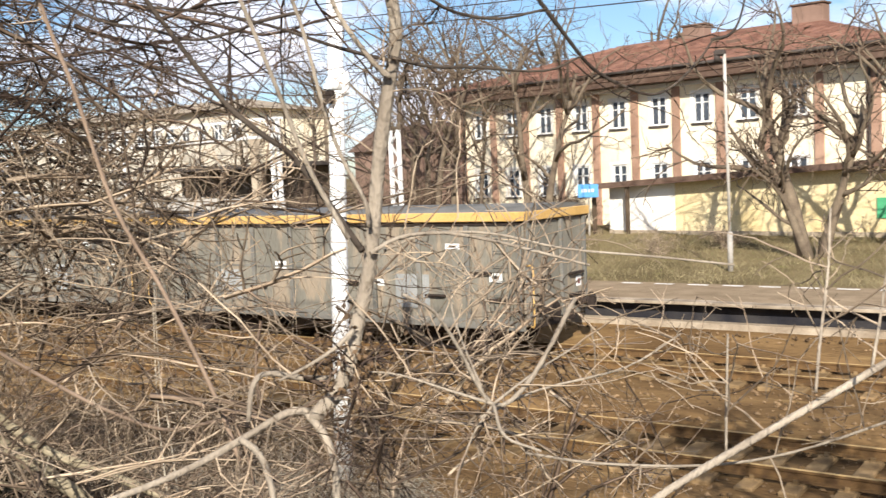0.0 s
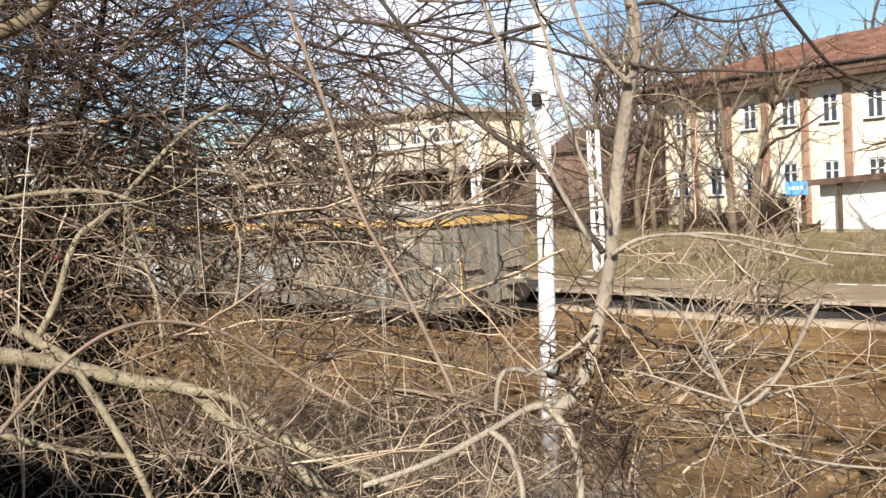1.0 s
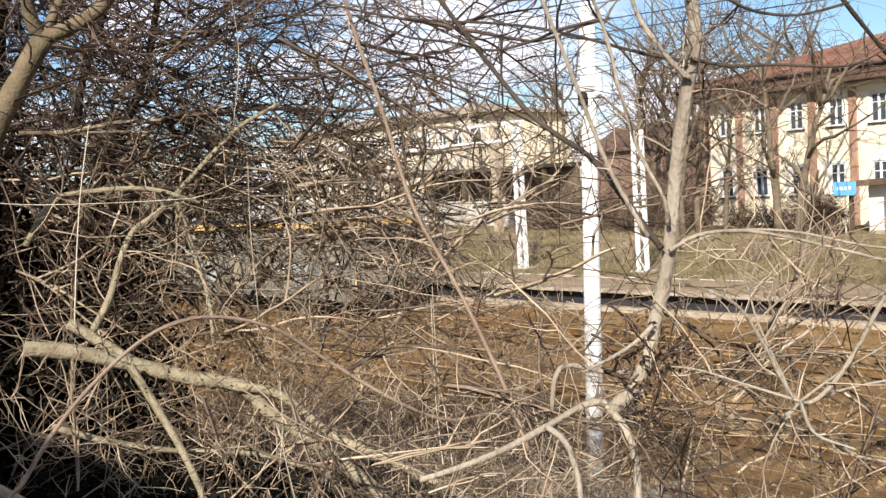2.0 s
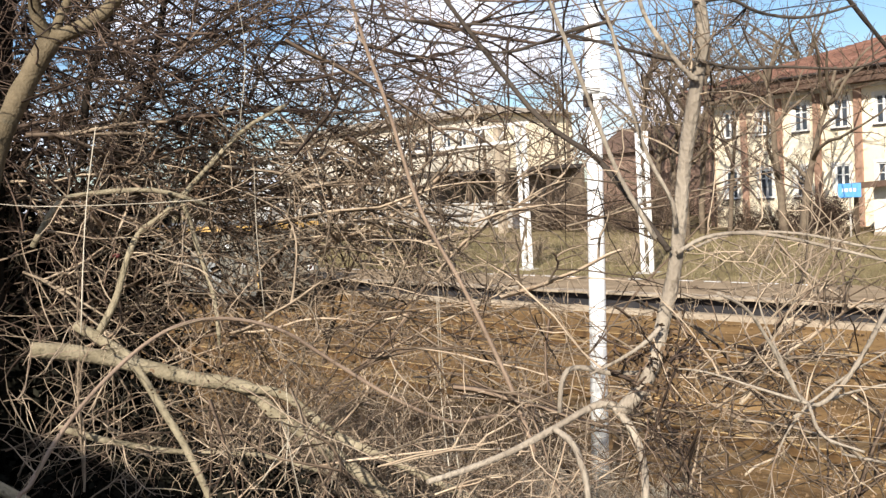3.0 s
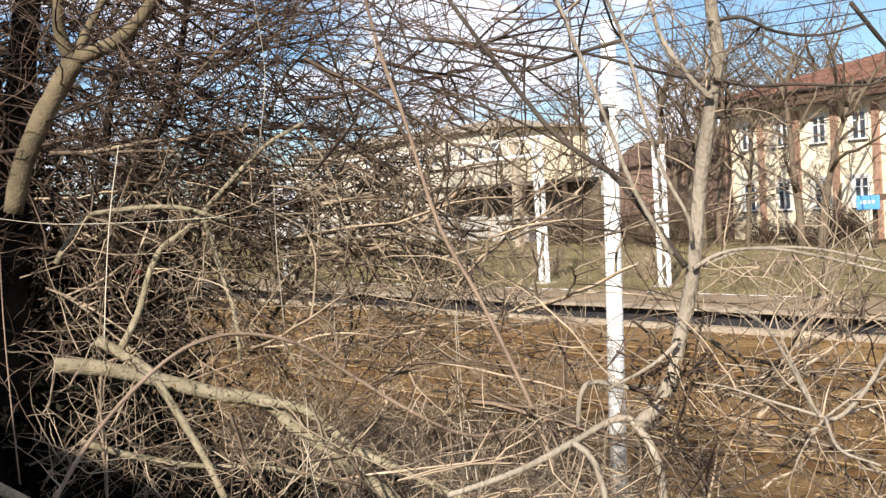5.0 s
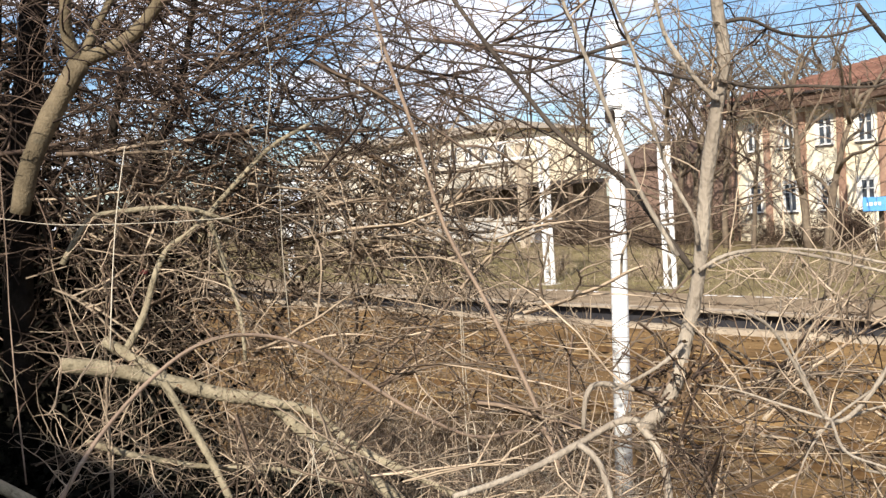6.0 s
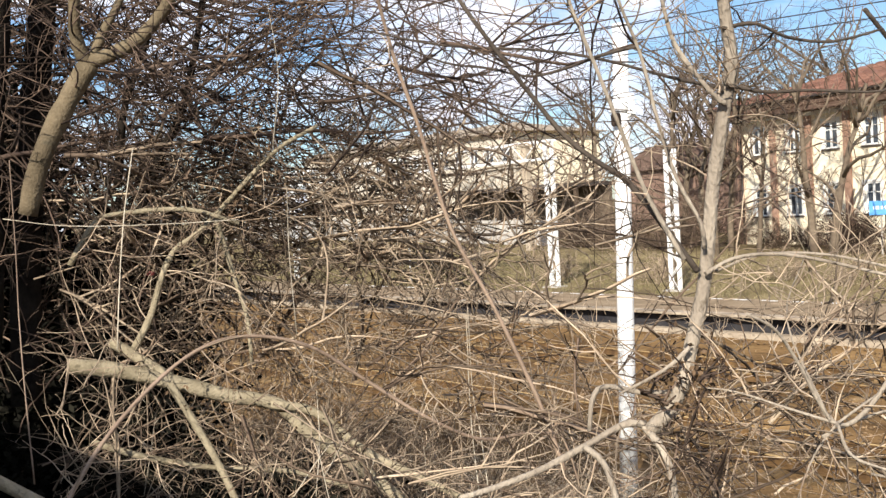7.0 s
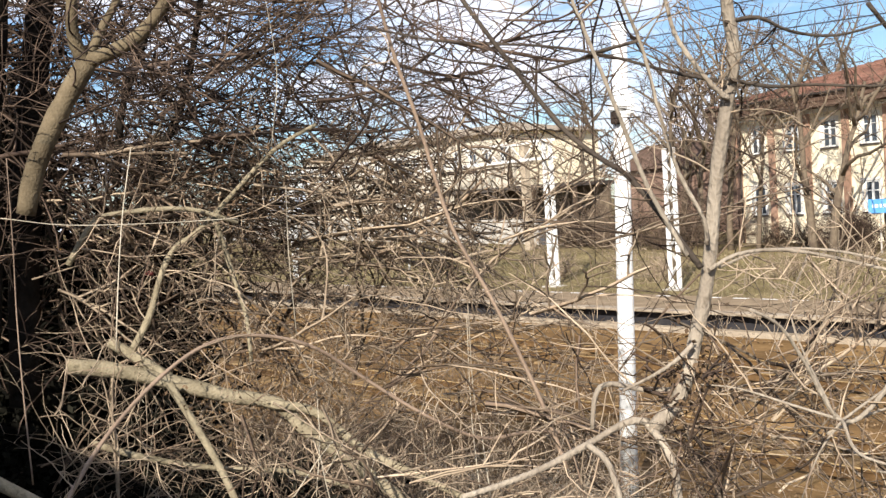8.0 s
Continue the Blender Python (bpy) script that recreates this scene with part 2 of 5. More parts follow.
def strands(name, groups, material, parent=None, label=""):
    """One mesh of many thin tapering three-sided twigs. groups: (paths, radius at the foot, radius at the tip)."""
    vs, fs, base = [], [], 0
    ang = np.array([0, 2.094, 4.189])
    for paths, r0, r1 in groups:
        n, m, _ = paths.shape
        d = unit(np.gradient(paths, axis=1))
        s = unit(np.cross(d, np.array((0.33, 0.51, 0.79))))
        w = np.cross(d, s)
        r = (np.asarray(r0).reshape(-1, 1) * np.linspace(1, 0, m)[None] + np.asarray(r1).reshape(-1, 1) * np.linspace(0, 1, m)[None])
        r = np.broadcast_to(r, (n, m))
        v = paths[:, :, None, :] + r[:, :, None, None] * (np.cos(ang)[None, None, :, None] * s[:, :, None, :] + np.sin(ang)[None, None, :, None] * w[:, :, None, :])
        vs.append(v.reshape(-1, 3))
        k = (np.arange(n)[:, None] * m + np.arange(m - 1)[None]).reshape(-1, 1) * 3 + base
        for j in range(3):
            a, b = j, (j + 1) % 3
            fs.append(np.concatenate([k + a, k + b, k + 3 + b, k + 3 + a], axis=1))
        base += n * m * 3
    v, f = np.concatenate(vs), np.concatenate(fs)
    me = bpy.data.meshes.new(name)
    me.vertices.add(len(v))
    me.vertices.foreach_set("co", v.ravel().astype(np.float32))
    me.loops.add(f.size)
    me.loops.foreach_set("vertex_index", f.ravel().astype(np.int32))
    me.polygons.add(len(f))
    me.polygons.foreach_set("loop_start", np.arange(0, f.size, 4, dtype=np.int32))
    me.update(calc_edges=True)
    me.validate()
    me.materials.append(material)
    ob = new(name, me)
    ob.parent = parent
    return tagged(ob, label)


# ---- ground ----
def ground_z(x, y):
    """Height of the ground: the bank under the bushes, the flat track bed, the grass beyond the platform."""
    prof = ((-400, 2.7), (-0.8, 2.62), (0.4, 2.15), (1.5, 1.45), (3.6, 0.75), (6.0, 0.25), (8.5, -0.05), (10.5, -0.25), (20.9, -0.25), (21.6, 0.14), (22.3, 0.18), (26.0, 0.68), (34, 0.85), (42, 1.05), (60, 1.3), (90, 2.2), (3000, 2.2))
    z = float(np.interp(y, [a for a, _ in prof], [b for _, b in prof]))
    if y > 26:
        z += max(0.0, min(1.0, (-x - 45) / 40)) * min(1.0, (y - 26) / 22) * 1.1
    if 14.25 < y < 15.1:
        z -= 0.36 * max(0.0, min(1.0, (x + 13) / 3))
    if y < 10 or y > 27:
        z += 0.09 * noise.noise(Vector((x * 0.6, y * 0.6, 0))) + 0.04 * noise.noise(Vector((x * 2.1, y * 2.1, 3)))
    return z


def sheet(name, xs, ys, material, label, dz=0.0):
    bm = bmesh.new()
    grid = [[bm.verts.new((x, y, ground_z(x, y) + dz)) for x in xs] for y in ys]
    for a, b in zip(grid, grid[1:]):
        for j in range(len(xs) - 1):
            bm.faces.new((a[j], a[j + 1], b[j + 1], b[j])).smooth = True
    me = bpy.data.meshes.new(name)
    bm.to_mesh(me)
    bm.free()
    me.materials.append(material)
    ob = new(name, me)
    return tagged(ob, label, "ground", kind="structure"), me


XS = [-3000, -800, -300, -150] + [-100 + i * 1.25 for i in range(97)] + [30, 60, 150, 500, 3000]
YS = [-3000, -400, -60, -20, -10] + [-6 + i * 0.55 for i in range(31)] + [11.5, 12.5, 13.5, 14.22, 14.27, 14.6, 15.05, 15.25] + [16.5 + i * 1.0 for i in range(6)] + [22.6, 24, 26] + [27 + i * 1.5 for i in range(40)] + [95, 150, 400, 1200, 3000]
ground, gm = sheet("ground", XS, YS, M_GROUND, "soil bank with shade in its dark colour, rusty track bed and winter grass")
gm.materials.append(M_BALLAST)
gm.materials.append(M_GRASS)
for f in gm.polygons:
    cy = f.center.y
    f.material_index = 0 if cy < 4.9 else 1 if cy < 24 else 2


# unseen plain house wall behind the camera, added to shade the near bank
me = bpy.data.meshes.new("wall_south")
bm = box((-17, -7.4, 2.0), (1.2, -7.0, 8.1))
bm.to_mesh(me)
bm.free()
me.materials.append(M_CREAM)
tagged(new("wall_south", me), "plain unseen house wall added behind the bank to shade it", "wall", kind="structure")


# ---- tracks ----
def rail_profile(bm, y, x0, x1, head):
    """One flat-bottomed rail, its top at z = 0."""
    half = ((0.062, -0.172), (0.062, -0.155), (0.014, -0.135), (0.012, -0.05), (0.036, -0.038), (0.036, -0.004))
    ring = [(y + w, z) for w, z in half] + [(y - w, z) for w, z in reversed(half)]
    a, b = [[bm.verts.new((x, q, z)) for q, z in ring] for x in (x0, x1)]
    for i in range(len(ring)):
        j = (i + 1) % len(ring)
        bm.faces.new((a[i], a[j], b[j], b[i]))
    bm.faces.new(a[::-1])
    bm.faces.new(b)
    put_box(head, (x0, y - 0.03, -0.003), (x1, y + 0.03, 0.002))


def sleeper_mesh():
    bm = box((-0.13, -1.25, -0.30), (0.13, 1.25, -0.185), 0.02)
    for s in (-0.7525, 0.7525):
        put_box(bm, (-0.11, s - 0.14, -0.185), (0.11, s + 0.14, -0.172))
        for a in (-0.095, 0.095):
            put_box(bm, (-0.035, s + a - 0.02, -0.172), (0.035, s + a + 0.02, -0.125))
    me = bpy.data.meshes.new("sleeper")
    bm.to_mesh(me)
    bm.free()
    me.materials.append(M_SLEEPER)
    return me


SLEEPER = sleeper_mesh()
STEP = 0.62


def track(yc, x_near, x_far):
    t = thing("railway_track", "rusty railway track with stained sleepers in brown ballast", "railway track", (0, yc, 0), "tracks of the station")
    for s in (-0.7525, 0.7525):
        bm, head = bmesh.new(), bmesh.new()
        rail_profile(bm, s, -160, 40, head)
        r = part("rail", bm, M_RAIL, t, "rust brown steel rail with side shade in its tone")
        part("rail_head", head, M_RAILTOP, r, "dull worn running surface")
    x = x_near
    while x > x_far:
        ob = new("sleeper", SLEEPER)
        ob.parent = t
        ob.location = (x + random.uniform(-0.02, 0.02), random.uniform(-0.02, 0.02), random.uniform(-0.012, 0.006))
        ob.rotation_euler.z = random.uniform(-0.015, 0.015)
        x -= STEP
    return t


TRACK_A, TRACK_B = 13.35, 19.35
track(TRACK_A, 3, -42)
track(TRACK_B, 2, -50)


def ballast_heap(bm, x, y, z, w, h):
    """A small ragged heap of ballast standing up out of the trough."""
    foot = [bm.verts.new((x + w * math.cos(a) * random.uniform(0.7, 1.2), y + 0.7 * w * math.sin(a), z)) for a in [k * math.pi / 3 for k in range(6)]]
    peak = [bm.verts.new((x + random.uniform(-0.3, 0.3) * w + k * 0.05, y + random.uniform(-0.1, 0.1), z + h * random.uniform(0.8, 1.1))) for k in (0, 1)]
    for k in range(6):
        bm.faces.new((foot[k], foot[(k + 1) % 6], peak[0] if 1 <= k <= 3 else peak[1]))
    bm.faces.new((foot[1], peak[0], peak[1]))
    bm.faces.new((foot[4], peak[1], peak[0]))


bm = bmesh.new()
for i in range(18):
    ballast_heap(bm, -11.5 + i * 0.8 + random.uniform(-0.08, 0.08), 14.8, -0.62, random.uniform(0.16, 0.26), random.uniform(0.42, 0.56))
me = bpy.data.meshes.new("ballast_heaps")
bm.to_mesh(me)
bm.free()
me.materials.append(M_BALLAST)
tagged(new("ballast_heaps", me), "rusty ballast heaped between the sleeper ends", "ballast", kind="stuff")

# loose stones of the ballast, too many to count
st_n = 14000
sx = rng.uniform(-45, 3, st_n)
sy = rng.uniform(9.3, 22.0, st_n)
verts, faces = [], []
octa = np.array(((1, 0, 0), (-1, 0, 0), (0, 1, 0), (0, -1, 0), (0, 0, 0.8), (0, 0, -0.8)), float)
of = ((0, 2, 4), (2, 1, 4), (1, 3, 4), (3, 0, 4), (2, 0, 5), (1, 2, 5), (3, 1, 5), (0, 3, 5))
for i in range(st_n):
    r = rng.uniform(0.018, 0.055)
    q = octa * r * rng.uniform(0.6, 1.3, (6, 3)) + (sx[i], sy[i], ground_z(sx[i], sy[i]) + 0.012)
    b0 = len(verts)
    verts += [tuple(v) for v in q]
    faces += [(a + b0, b + b0, c + b0) for a, b, c in of]
me = bpy.data.meshes.new("ballast_stones")
me.from_pydata(verts, [], faces)
me.materials.append(M_STONE)
tagged(new("ballast_stones", me), "loose rust-stained ballast stones between the rails", "ballast", kind="stuff")


# ---- platform ----
platform = thing("platform", "low station platform with near-black face and pale worn edge", "platform", (0, 0, 0), kind="structure")
part("platform_core", box((-120, 22.55, -0.3), (30, 26.0, 0.74)), M_PLATFACE, platform, "near-black concrete face")
part("platform_surface", box((-120, 22.6, 0.74), (30, 26.1, 0.80)), M_PLAT, platform, "dusty beige paving")
bm = bmesh.new()
put_box(bm, (-120, 22.25, -0.25), (30, 22.55, 0.33))
part("platform_foot", bm, M_EDGE, platform, "pale concrete foot")
for i in range(110):
    x = -100 + i * 1.0
    ob = part("edge_slab", box((0.006, 22.2, 0.745), (0.994, 22.62, 0.825), 0.012), M_EDGE, platform) if i == 0 else new("edge_slab", slab)
    slab = ob.data
    ob.parent = platform
    ob.location = (x, random.uniform(-0.012, 0.012), random.uniform(-0.01, 0.01))
mark = part("line_mark", box((0, 25.75, 0.80), (0.55, 25.87, 0.807)), M_WHITE, platform)
mark.location.x = -40
for i in range(1, 46):
    if random.random() < 0.72:
        ob = new("line_mark", mark.data)
        ob.parent = platform
        ob.location = (-40 + i * 1.0, 0, 0)


# ---- wagons ----
def wagon(label):
    """Grey covered goods wagon, nose at x = 0, body towards -x, on its two bogies."""
    w = thing("goods_wagon", label, "wagon", (0, TRACK_B, 0), "wagons of the passing train")
    L, H = 12.6, 1.4
    part("body", box((-L, -H, 0.72), (0, H, 3.06), 0.03), M_WAGON, w, "grey ribbed steel wall")
    bm = bmesh.new()
    arc = [(H + 0.05) * math.cos(math.pi * i / 10) for i in range(11)]
    lift = [0.15 * math.sin(math.pi * i / 10) for i in range(11)]
    a = [bm.verts.new((-L - 0.05, y, 3.27 + z)) for y, z in zip(arc, lift)]
    b = [bm.verts.new((0.05, y, 3.27 + z)) for y, z in zip(arc, lift)]
    for i in range(10):
        bm.faces.new((a[i], a[i + 1], b[i + 1], b[i])).smooth = True
    bm.faces.new(a[::-1])
    bm.faces.new(b)
    bm.faces.new((a[0], b[0], b[10], a[10]))
    part("roof", bm, M_WROOF, w, "dark grey arched roof")
    for s in (-1, 1):
        y0, y1 = sorted((s * (H + 0.02), s * (H + 0.13)))
        part("side_rim", box((-L - 0.1, y0, 3.08), (0.1, y1, 3.29), 0.015), M_ORANGE, w, "yellow painted roof rim")
        y0, y1 = sorted((s * (H - 0.02), s * (H + 0.05)))
        # dark strip in place of the shadow the rim casts on the wall
        part("rim_shadow_rail", box((-L, y0, 3.0), (0, y1, 3.075)), M_UNDER, w, "black strip painting in the rim's shadow")
        y0, y1 = sorted((s * (H + 0.004), s * (H + 0.03)))
        part("side_sill", box((-L, y0, 0.64), (0, y1, 0.86), 0.008), M_RIB, w)
        for i in range(10):
            x = -0.1 - i * (L - 0.2) / 9
            y0, y1 = sorted((s * (H + 0.002), s * (H + 0.085)))
            part("rib", box((x - 0.06, y0, 0.87), (x + 0.06, y1, 2.99), 0.012), M_RIB, w)
        for x, z in ((-1.1, 1.9), (-2.4, 1.35), (-0.6, 1.3), (-5.0, 1.6), (-8.2, 1.4)):
            y0, y1 = sorted((s * (H + 0.03), s * (H + 0.12)))
            part("step", box((x - 0.28, y0, z), (x + 0.28, y1, z + 0.05), 0.01), M_UNDER, w, "black foot ledge")
        y0, y1 = sorted((s * (H + 0.004), s * (H + 0.012)))
        for x, z, ww, hh in ((-0.75, 1.72, 0.34, 0.2), (-1.9, 2.45, 0.4, 0.13), (-4.2, 1.55, 0.5, 0.16), (-7.4, 1.9, 0.4, 0.2)):
            part("marking_plate", box((x - ww / 2, y0, z), (x + ww / 2, y1, z + hh)), M_WHITE, w, "small white marking plate")
            part("marking_bar", box((x - ww / 4, y0 - 0.003 if s < 0 else y1, z + hh * 0.3), (x + ww / 4, y0 if s < 0 else y1 + 0.003, z + hh * 0.7)), M_UNDER, w)
    for e, x in ((1, 0.0), (-1, -L)):
        x0, x1 = sorted((x - e * 0.02, x + e * 0.12))
        part("end_rim", box((x0, -H - 0.13, 3.08), (x1, H + 0.13, 3.29), 0.015), M_ORANGE, w)
        for y in (-1.33, 0.2, 1.33):
            x0, x1 = sorted((x + e * 0.002, x + e * 0.09))
            part("end_rib", box((x0, y - 0.05, 0.8), (x1, y + 0.05, 3.04), 0.012), M_RIB, w)
        for y, z in ((-0.75, 1.75), (0.85, 1.7), (0.85, 1.2)):
            x0, x1 = sorted((x + e * 0.03, x + e * 0.13))
            part("step", box((x0, y - 0.32, z), (x1, y + 0.32, z + 0.05), 0.01), M_UNDER, w, "black foot ledge")
        x0, x1 = sorted((x + e * 0.004, x + e * 0.012))
        part("marking_plate", box((x0, 0.95, 1.38), (x1, 1.2, 1.62)), M_WHITE, w, "small white marking plate")
        part("marking_bar", box((x0 if e < 0 else x1, 1.02, 1.44), (x0 + 0.004 if e < 0 else x1 + 0.004, 1.13, 1.56)), M_RED, w)
        for y in (-0.87, 0.87):
            bm = bmesh.new()
            cyl(bm, (x, y, 1.05), (x + e * 0.42, y, 1.05), 0.09, 12)
            cyl(bm, (x + e * 0.42, y, 1.05), (x + e * 0.47, y, 1.05), 0.22, 16)
            part("buffer", bm, M_UNDER, w, "black steel buffer")
        bm = bmesh.new()
        tube(bm, smooth_line([(x + e * 0.06, -1.3, 0.75), (x + e * 0.22, -1.42, 0.8), (x + e * 0.22, -1.42, 1.5), (x + e * 0.22, -1.42, 2.05), (x + e * 0.04, -1.38, 2.1)], 3), 0.022, 0.022, 8)
        part("handrail", bm, M_ORANGE, w, "yellow end handrail")
    for s in (-1, 1):
        for i in range(9):
            xa = -0.1 - (i + 0.5) * (L - 0.2) / 9
            y0, y1 = sorted((s * (H + 0.001), s * (H + 0.022)))
            part("panel_seam", box((xa - 0.55, y0, 1.95), (xa + 0.55, y1, 1.99)), M_RIB, w)
        for xa in (-3.1, -9.4):
            y0, y1 = sorted((s * (H + 0.001), s * (H + 0.02)))
            part("patch_plate", box((xa - 0.5, y0, 1.05), (xa + 0.5, y1, 1.85), 0.004), M_PATCH, w, "lighter repainted panel")
        for xa in (-0.55, -L + 0.55):
            bm = bmesh.new()
            for dx in (-0.2, 0.2):
                cyl(bm, (xa + dx, s * (H + 0.1), 0.95), (xa + dx, s * (H + 0.1), 2.9), 0.014, 6)
            for k in range(6):
                cyl(bm, (xa - 0.2, s * (H + 0.1), 1.1 + k * 0.33), (xa + 0.2, s * (H + 0.1), 1.1 + k * 0.33), 0.012, 6)
            part("ladder", bm, M_RIB, w, "narrow steel ladder")
    part("underframe", box((-L, -0.95, 0.62), (0, 0.95, 0.85), 0.02), M_UNDER, w, "dark steel underframe")
    part("brake_tank", box((-L / 2 - 0.9, -0.7, 0.38), (-L / 2 + 0.5, 0.7, 0.71), 0.12), M_UNDER, w)
    for bx in (-2.3, -L + 2.3):
        bg = part("bogie", box((bx - 1.5, -1.05, 0.42), (bx + 1.5, -0.9, 0.68), 0.05), M_UNDER, w, "dark two-axle bogie")
        bm = box((bx - 1.5, 0.9, 0.42), (bx + 1.5, 1.05, 0.68), 0.05)
        put_box(bm, (bx - 0.25, -0.92, 0.45), (bx + 0.25, 0.92, 0.7))
        part("bogie_frame", bm, M_UNDER, w)
        for ax in (bx - 0.9, bx + 0.9):
            bm = bmesh.new()
            for s in (-1, 1):
                cyl(bm, (ax, s * 0.70, 0.46), (ax, s * 0.83, 0.46), 0.46, 22)
            cyl(bm, (ax, -1.1, 0.46), (ax, 1.1, 0.46), 0.075, 8)
            part("wheelset", bm, M_UNDER, w, "rusty dark wheelset")
    return w


last_wagon = wagon("grey covered goods wagon with yellow roof rim, last of the train")
next_wagon = copy_thing(last_wagon, pose(-13.8, TRACK_B, 0))
tagged(next_wagon, "grey covered goods wagon coupled ahead of the last one")


# ---- station house ----
def window_unit(parent, x, y, z, w, h, sill=True):
    """Recessed casement with two sashes, its left lower corner at x, z on the wall face y."""
    pane = part("window", box((x, y + 0.10, z), (x + w, y + 0.13, z + h)), M_GLASS, parent, "dark reflecting window panes")
    bm = bmesh.new()
    t = 0.085
    for lo, hi in (((x, z), (x + t, z + h)), ((x + w - t, z), (x + w, z + h)), ((x + t, z), (x + w - t, z + t)), ((x + t, z + h - t), (x + w - t, z + h)), ((x + w / 2 - 0.05, z + t), (x + w / 2 + 0.05, z + h - t))):
        put_box(bm, (lo[0], y + 0.03, lo[1]), (hi[0], y + 0.098, hi[1]))
    for a, b in ((x + t, x + w / 2 - 0.05), (x + w / 2 + 0.05, x + w - t)):
        put_box(bm, (a, y + 0.05, z + h * 0.66), (b, y + 0.097, z + h * 0.66 + 0.05))
    part("frame", bm, M_FRAME, pane, "white casement frame")
    if sill:
        part("sill", box((x - 0.1, y - 0.09, z - 0.09), (x + w + 0.1, y + 0.1, z - 0.002)), M_TAR, pane)


def wall_with_holes(x0, x1, z0, z1, y, thick, holes):
    """A wall in one piece with real openings."""
    bm = bmesh.new()
    xs = sorted({x0, x1, *[h[0] for h in holes], *[h[0] + h[2] for h in holes]})
    zs = sorted({z0, z1, *[h[1] for h in holes], *[h[1] + h[3] for h in holes]})
    grid = {}

    def vert(i, k, j):
        if (i, k, j) not in grid:
            grid[i, k, j] = bm.verts.new((xs[i], y + j * thick, zs[k]))
        return grid[i, k, j]

    def solid(i, k):
        if not (0 <= i < len(xs) - 1 and 0 <= k < len(zs) - 1):
            return False
        cx, cz = (xs[i] + xs[i + 1]) / 2, (zs[k] + zs[k + 1]) / 2
        return not any(h[0] < cx < h[0] + h[2] and h[1] < cz < h[1] + h[3] for h in holes)

    for i in range(len(xs) - 1):
        for k in range(len(zs) - 1):
            if not solid(i, k):
                continue
            bm.faces.new((vert(i, k, 0), vert(i + 1, k, 0), vert(i + 1, k + 1, 0), vert(i, k + 1, 0)))
            bm.faces.new((vert(i, k, 1), vert(i, k + 1, 1), vert(i + 1, k + 1, 1), vert(i + 1, k, 1)))
            for di, dk, p, q in ((-1, 0, (i, k), (i, k + 1)), (1, 0, (i + 1, k + 1), (i + 1, k)), (0, -1, (i + 1, k), (i, k)), (0, 1, (i, k + 1), (i + 1, k + 1))):
                if not solid(i + di, k + dk):
                    bm.faces.new((vert(*p, 0), vert(*q, 0), vert(*q, 1), vert(*p, 1)))
    return bm


house = thing("station_house", "two-storey cream station house with brick pilasters and red tiled hip roof", "house")
FY, HX0, HX1, HZ0, HZ1, HY1 = 47.0, -33.85, -9.1, 0.9, 8.3, 58.5
holes = []
for i in range(9):
    x = -32.67 + i * 2.416
    holes += [(x, 6.14, 0.9, 1.45), (x, 2.7, 0.9, 1.58)]
part("front_wall", wall_with_holes(HX0, HX1, HZ0, HZ1, FY, 0.35, holes), M_CREAM, house, "sunlit cream rendered wall")
for lo, hi in (((HX0, FY + 0.35, HZ0), (HX0 + 0.35, HY1, HZ1)), ((HX1 - 0.35, FY + 0.35, HZ0), (HX1, HY1, HZ1)), ((HX0 + 0.35, HY1 - 0.35, HZ0), (HX1 - 0.35, HY1, HZ1))):
    part("wall", box(lo, hi), M_CREAM, house)
for x, z, w, h in holes:
    window_unit(house, x, FY, z, w, h)
    bm = bmesh.new()
    for lo, hi in (((x - 0.16, z - 0.02), (x - 0.003, z + h + 0.14)), ((x + w + 0.003, z - 0.02), (x + w + 0.16, z + h + 0.14)), ((x - 0.003, z + h + 0.003), (x + w + 0.003, z + h + 0.14))):
        put_box(bm, (lo[0], FY - 0.035, lo[1]), (hi[0], FY - 0.002, hi[1]))
    part("window_surround", bm, M_WHITEWALL, house, "pale plaster surround")
for i in range(11):
    x = -33.6 + i * 2.415
    w = 0.42 if i < 10 else 0.6
    part("pilaster", box((x - w / 2, FY - 0.12, HZ0), (x + w / 2, FY - 0.004, HZ1 - 0.25), 0.01), M_PILASTER, house, "reddish brick pilaster")
part("cornice", box((HX0 - 0.1, FY - 0.22, HZ1 - 0.3), (HX1 + 0.1, FY - 0.01, HZ1 - 0.1)), M_WHITEWALL, house)
part("soffit", box((HX0 - 1.1, FY - 1.1, HZ1 - 0.08), (HX1 + 1.1, HY1 + 1.1, HZ1 + 0.16)), M_SOFFIT, house, "dark timber eaves")
part("eaves_band", box((HX0 - 1.14, FY - 1.14, HZ1 + 0.162), (HX1 + 1.14, HY1 + 1.14, HZ1 + 0.62), 0.05), M_SOFFIT, house, "deep dark brown eaves band")
EX0, EX1, EY0, EY1, EZ = HX0 - 1.2, HX1 + 1.2, FY - 1.2, HY1 + 1.2, HZ1 + 0.63
RZ, RX0, RX1, RY = 11.15, -26.0, -14.6, (FY + HY1) / 2
bm = bmesh.new()
c = [bm.verts.new(v) for v in ((EX0, EY0, EZ), (EX1, EY0, EZ), (EX1, EY1, EZ), (EX0, EY1, EZ), (RX0, RY, RZ), (RX1, RY, RZ))]
for q in ((0, 1, 5, 4), (1, 2, 5), (2, 3, 4, 5), (3, 0, 4), (3, 2, 1, 0)):
    bm.faces.new([c[i] for i in q])
roof = part("roof", bm, M_ROOF, house, "weathered red clay tiles")
bm = bmesh.new()
rows = 26
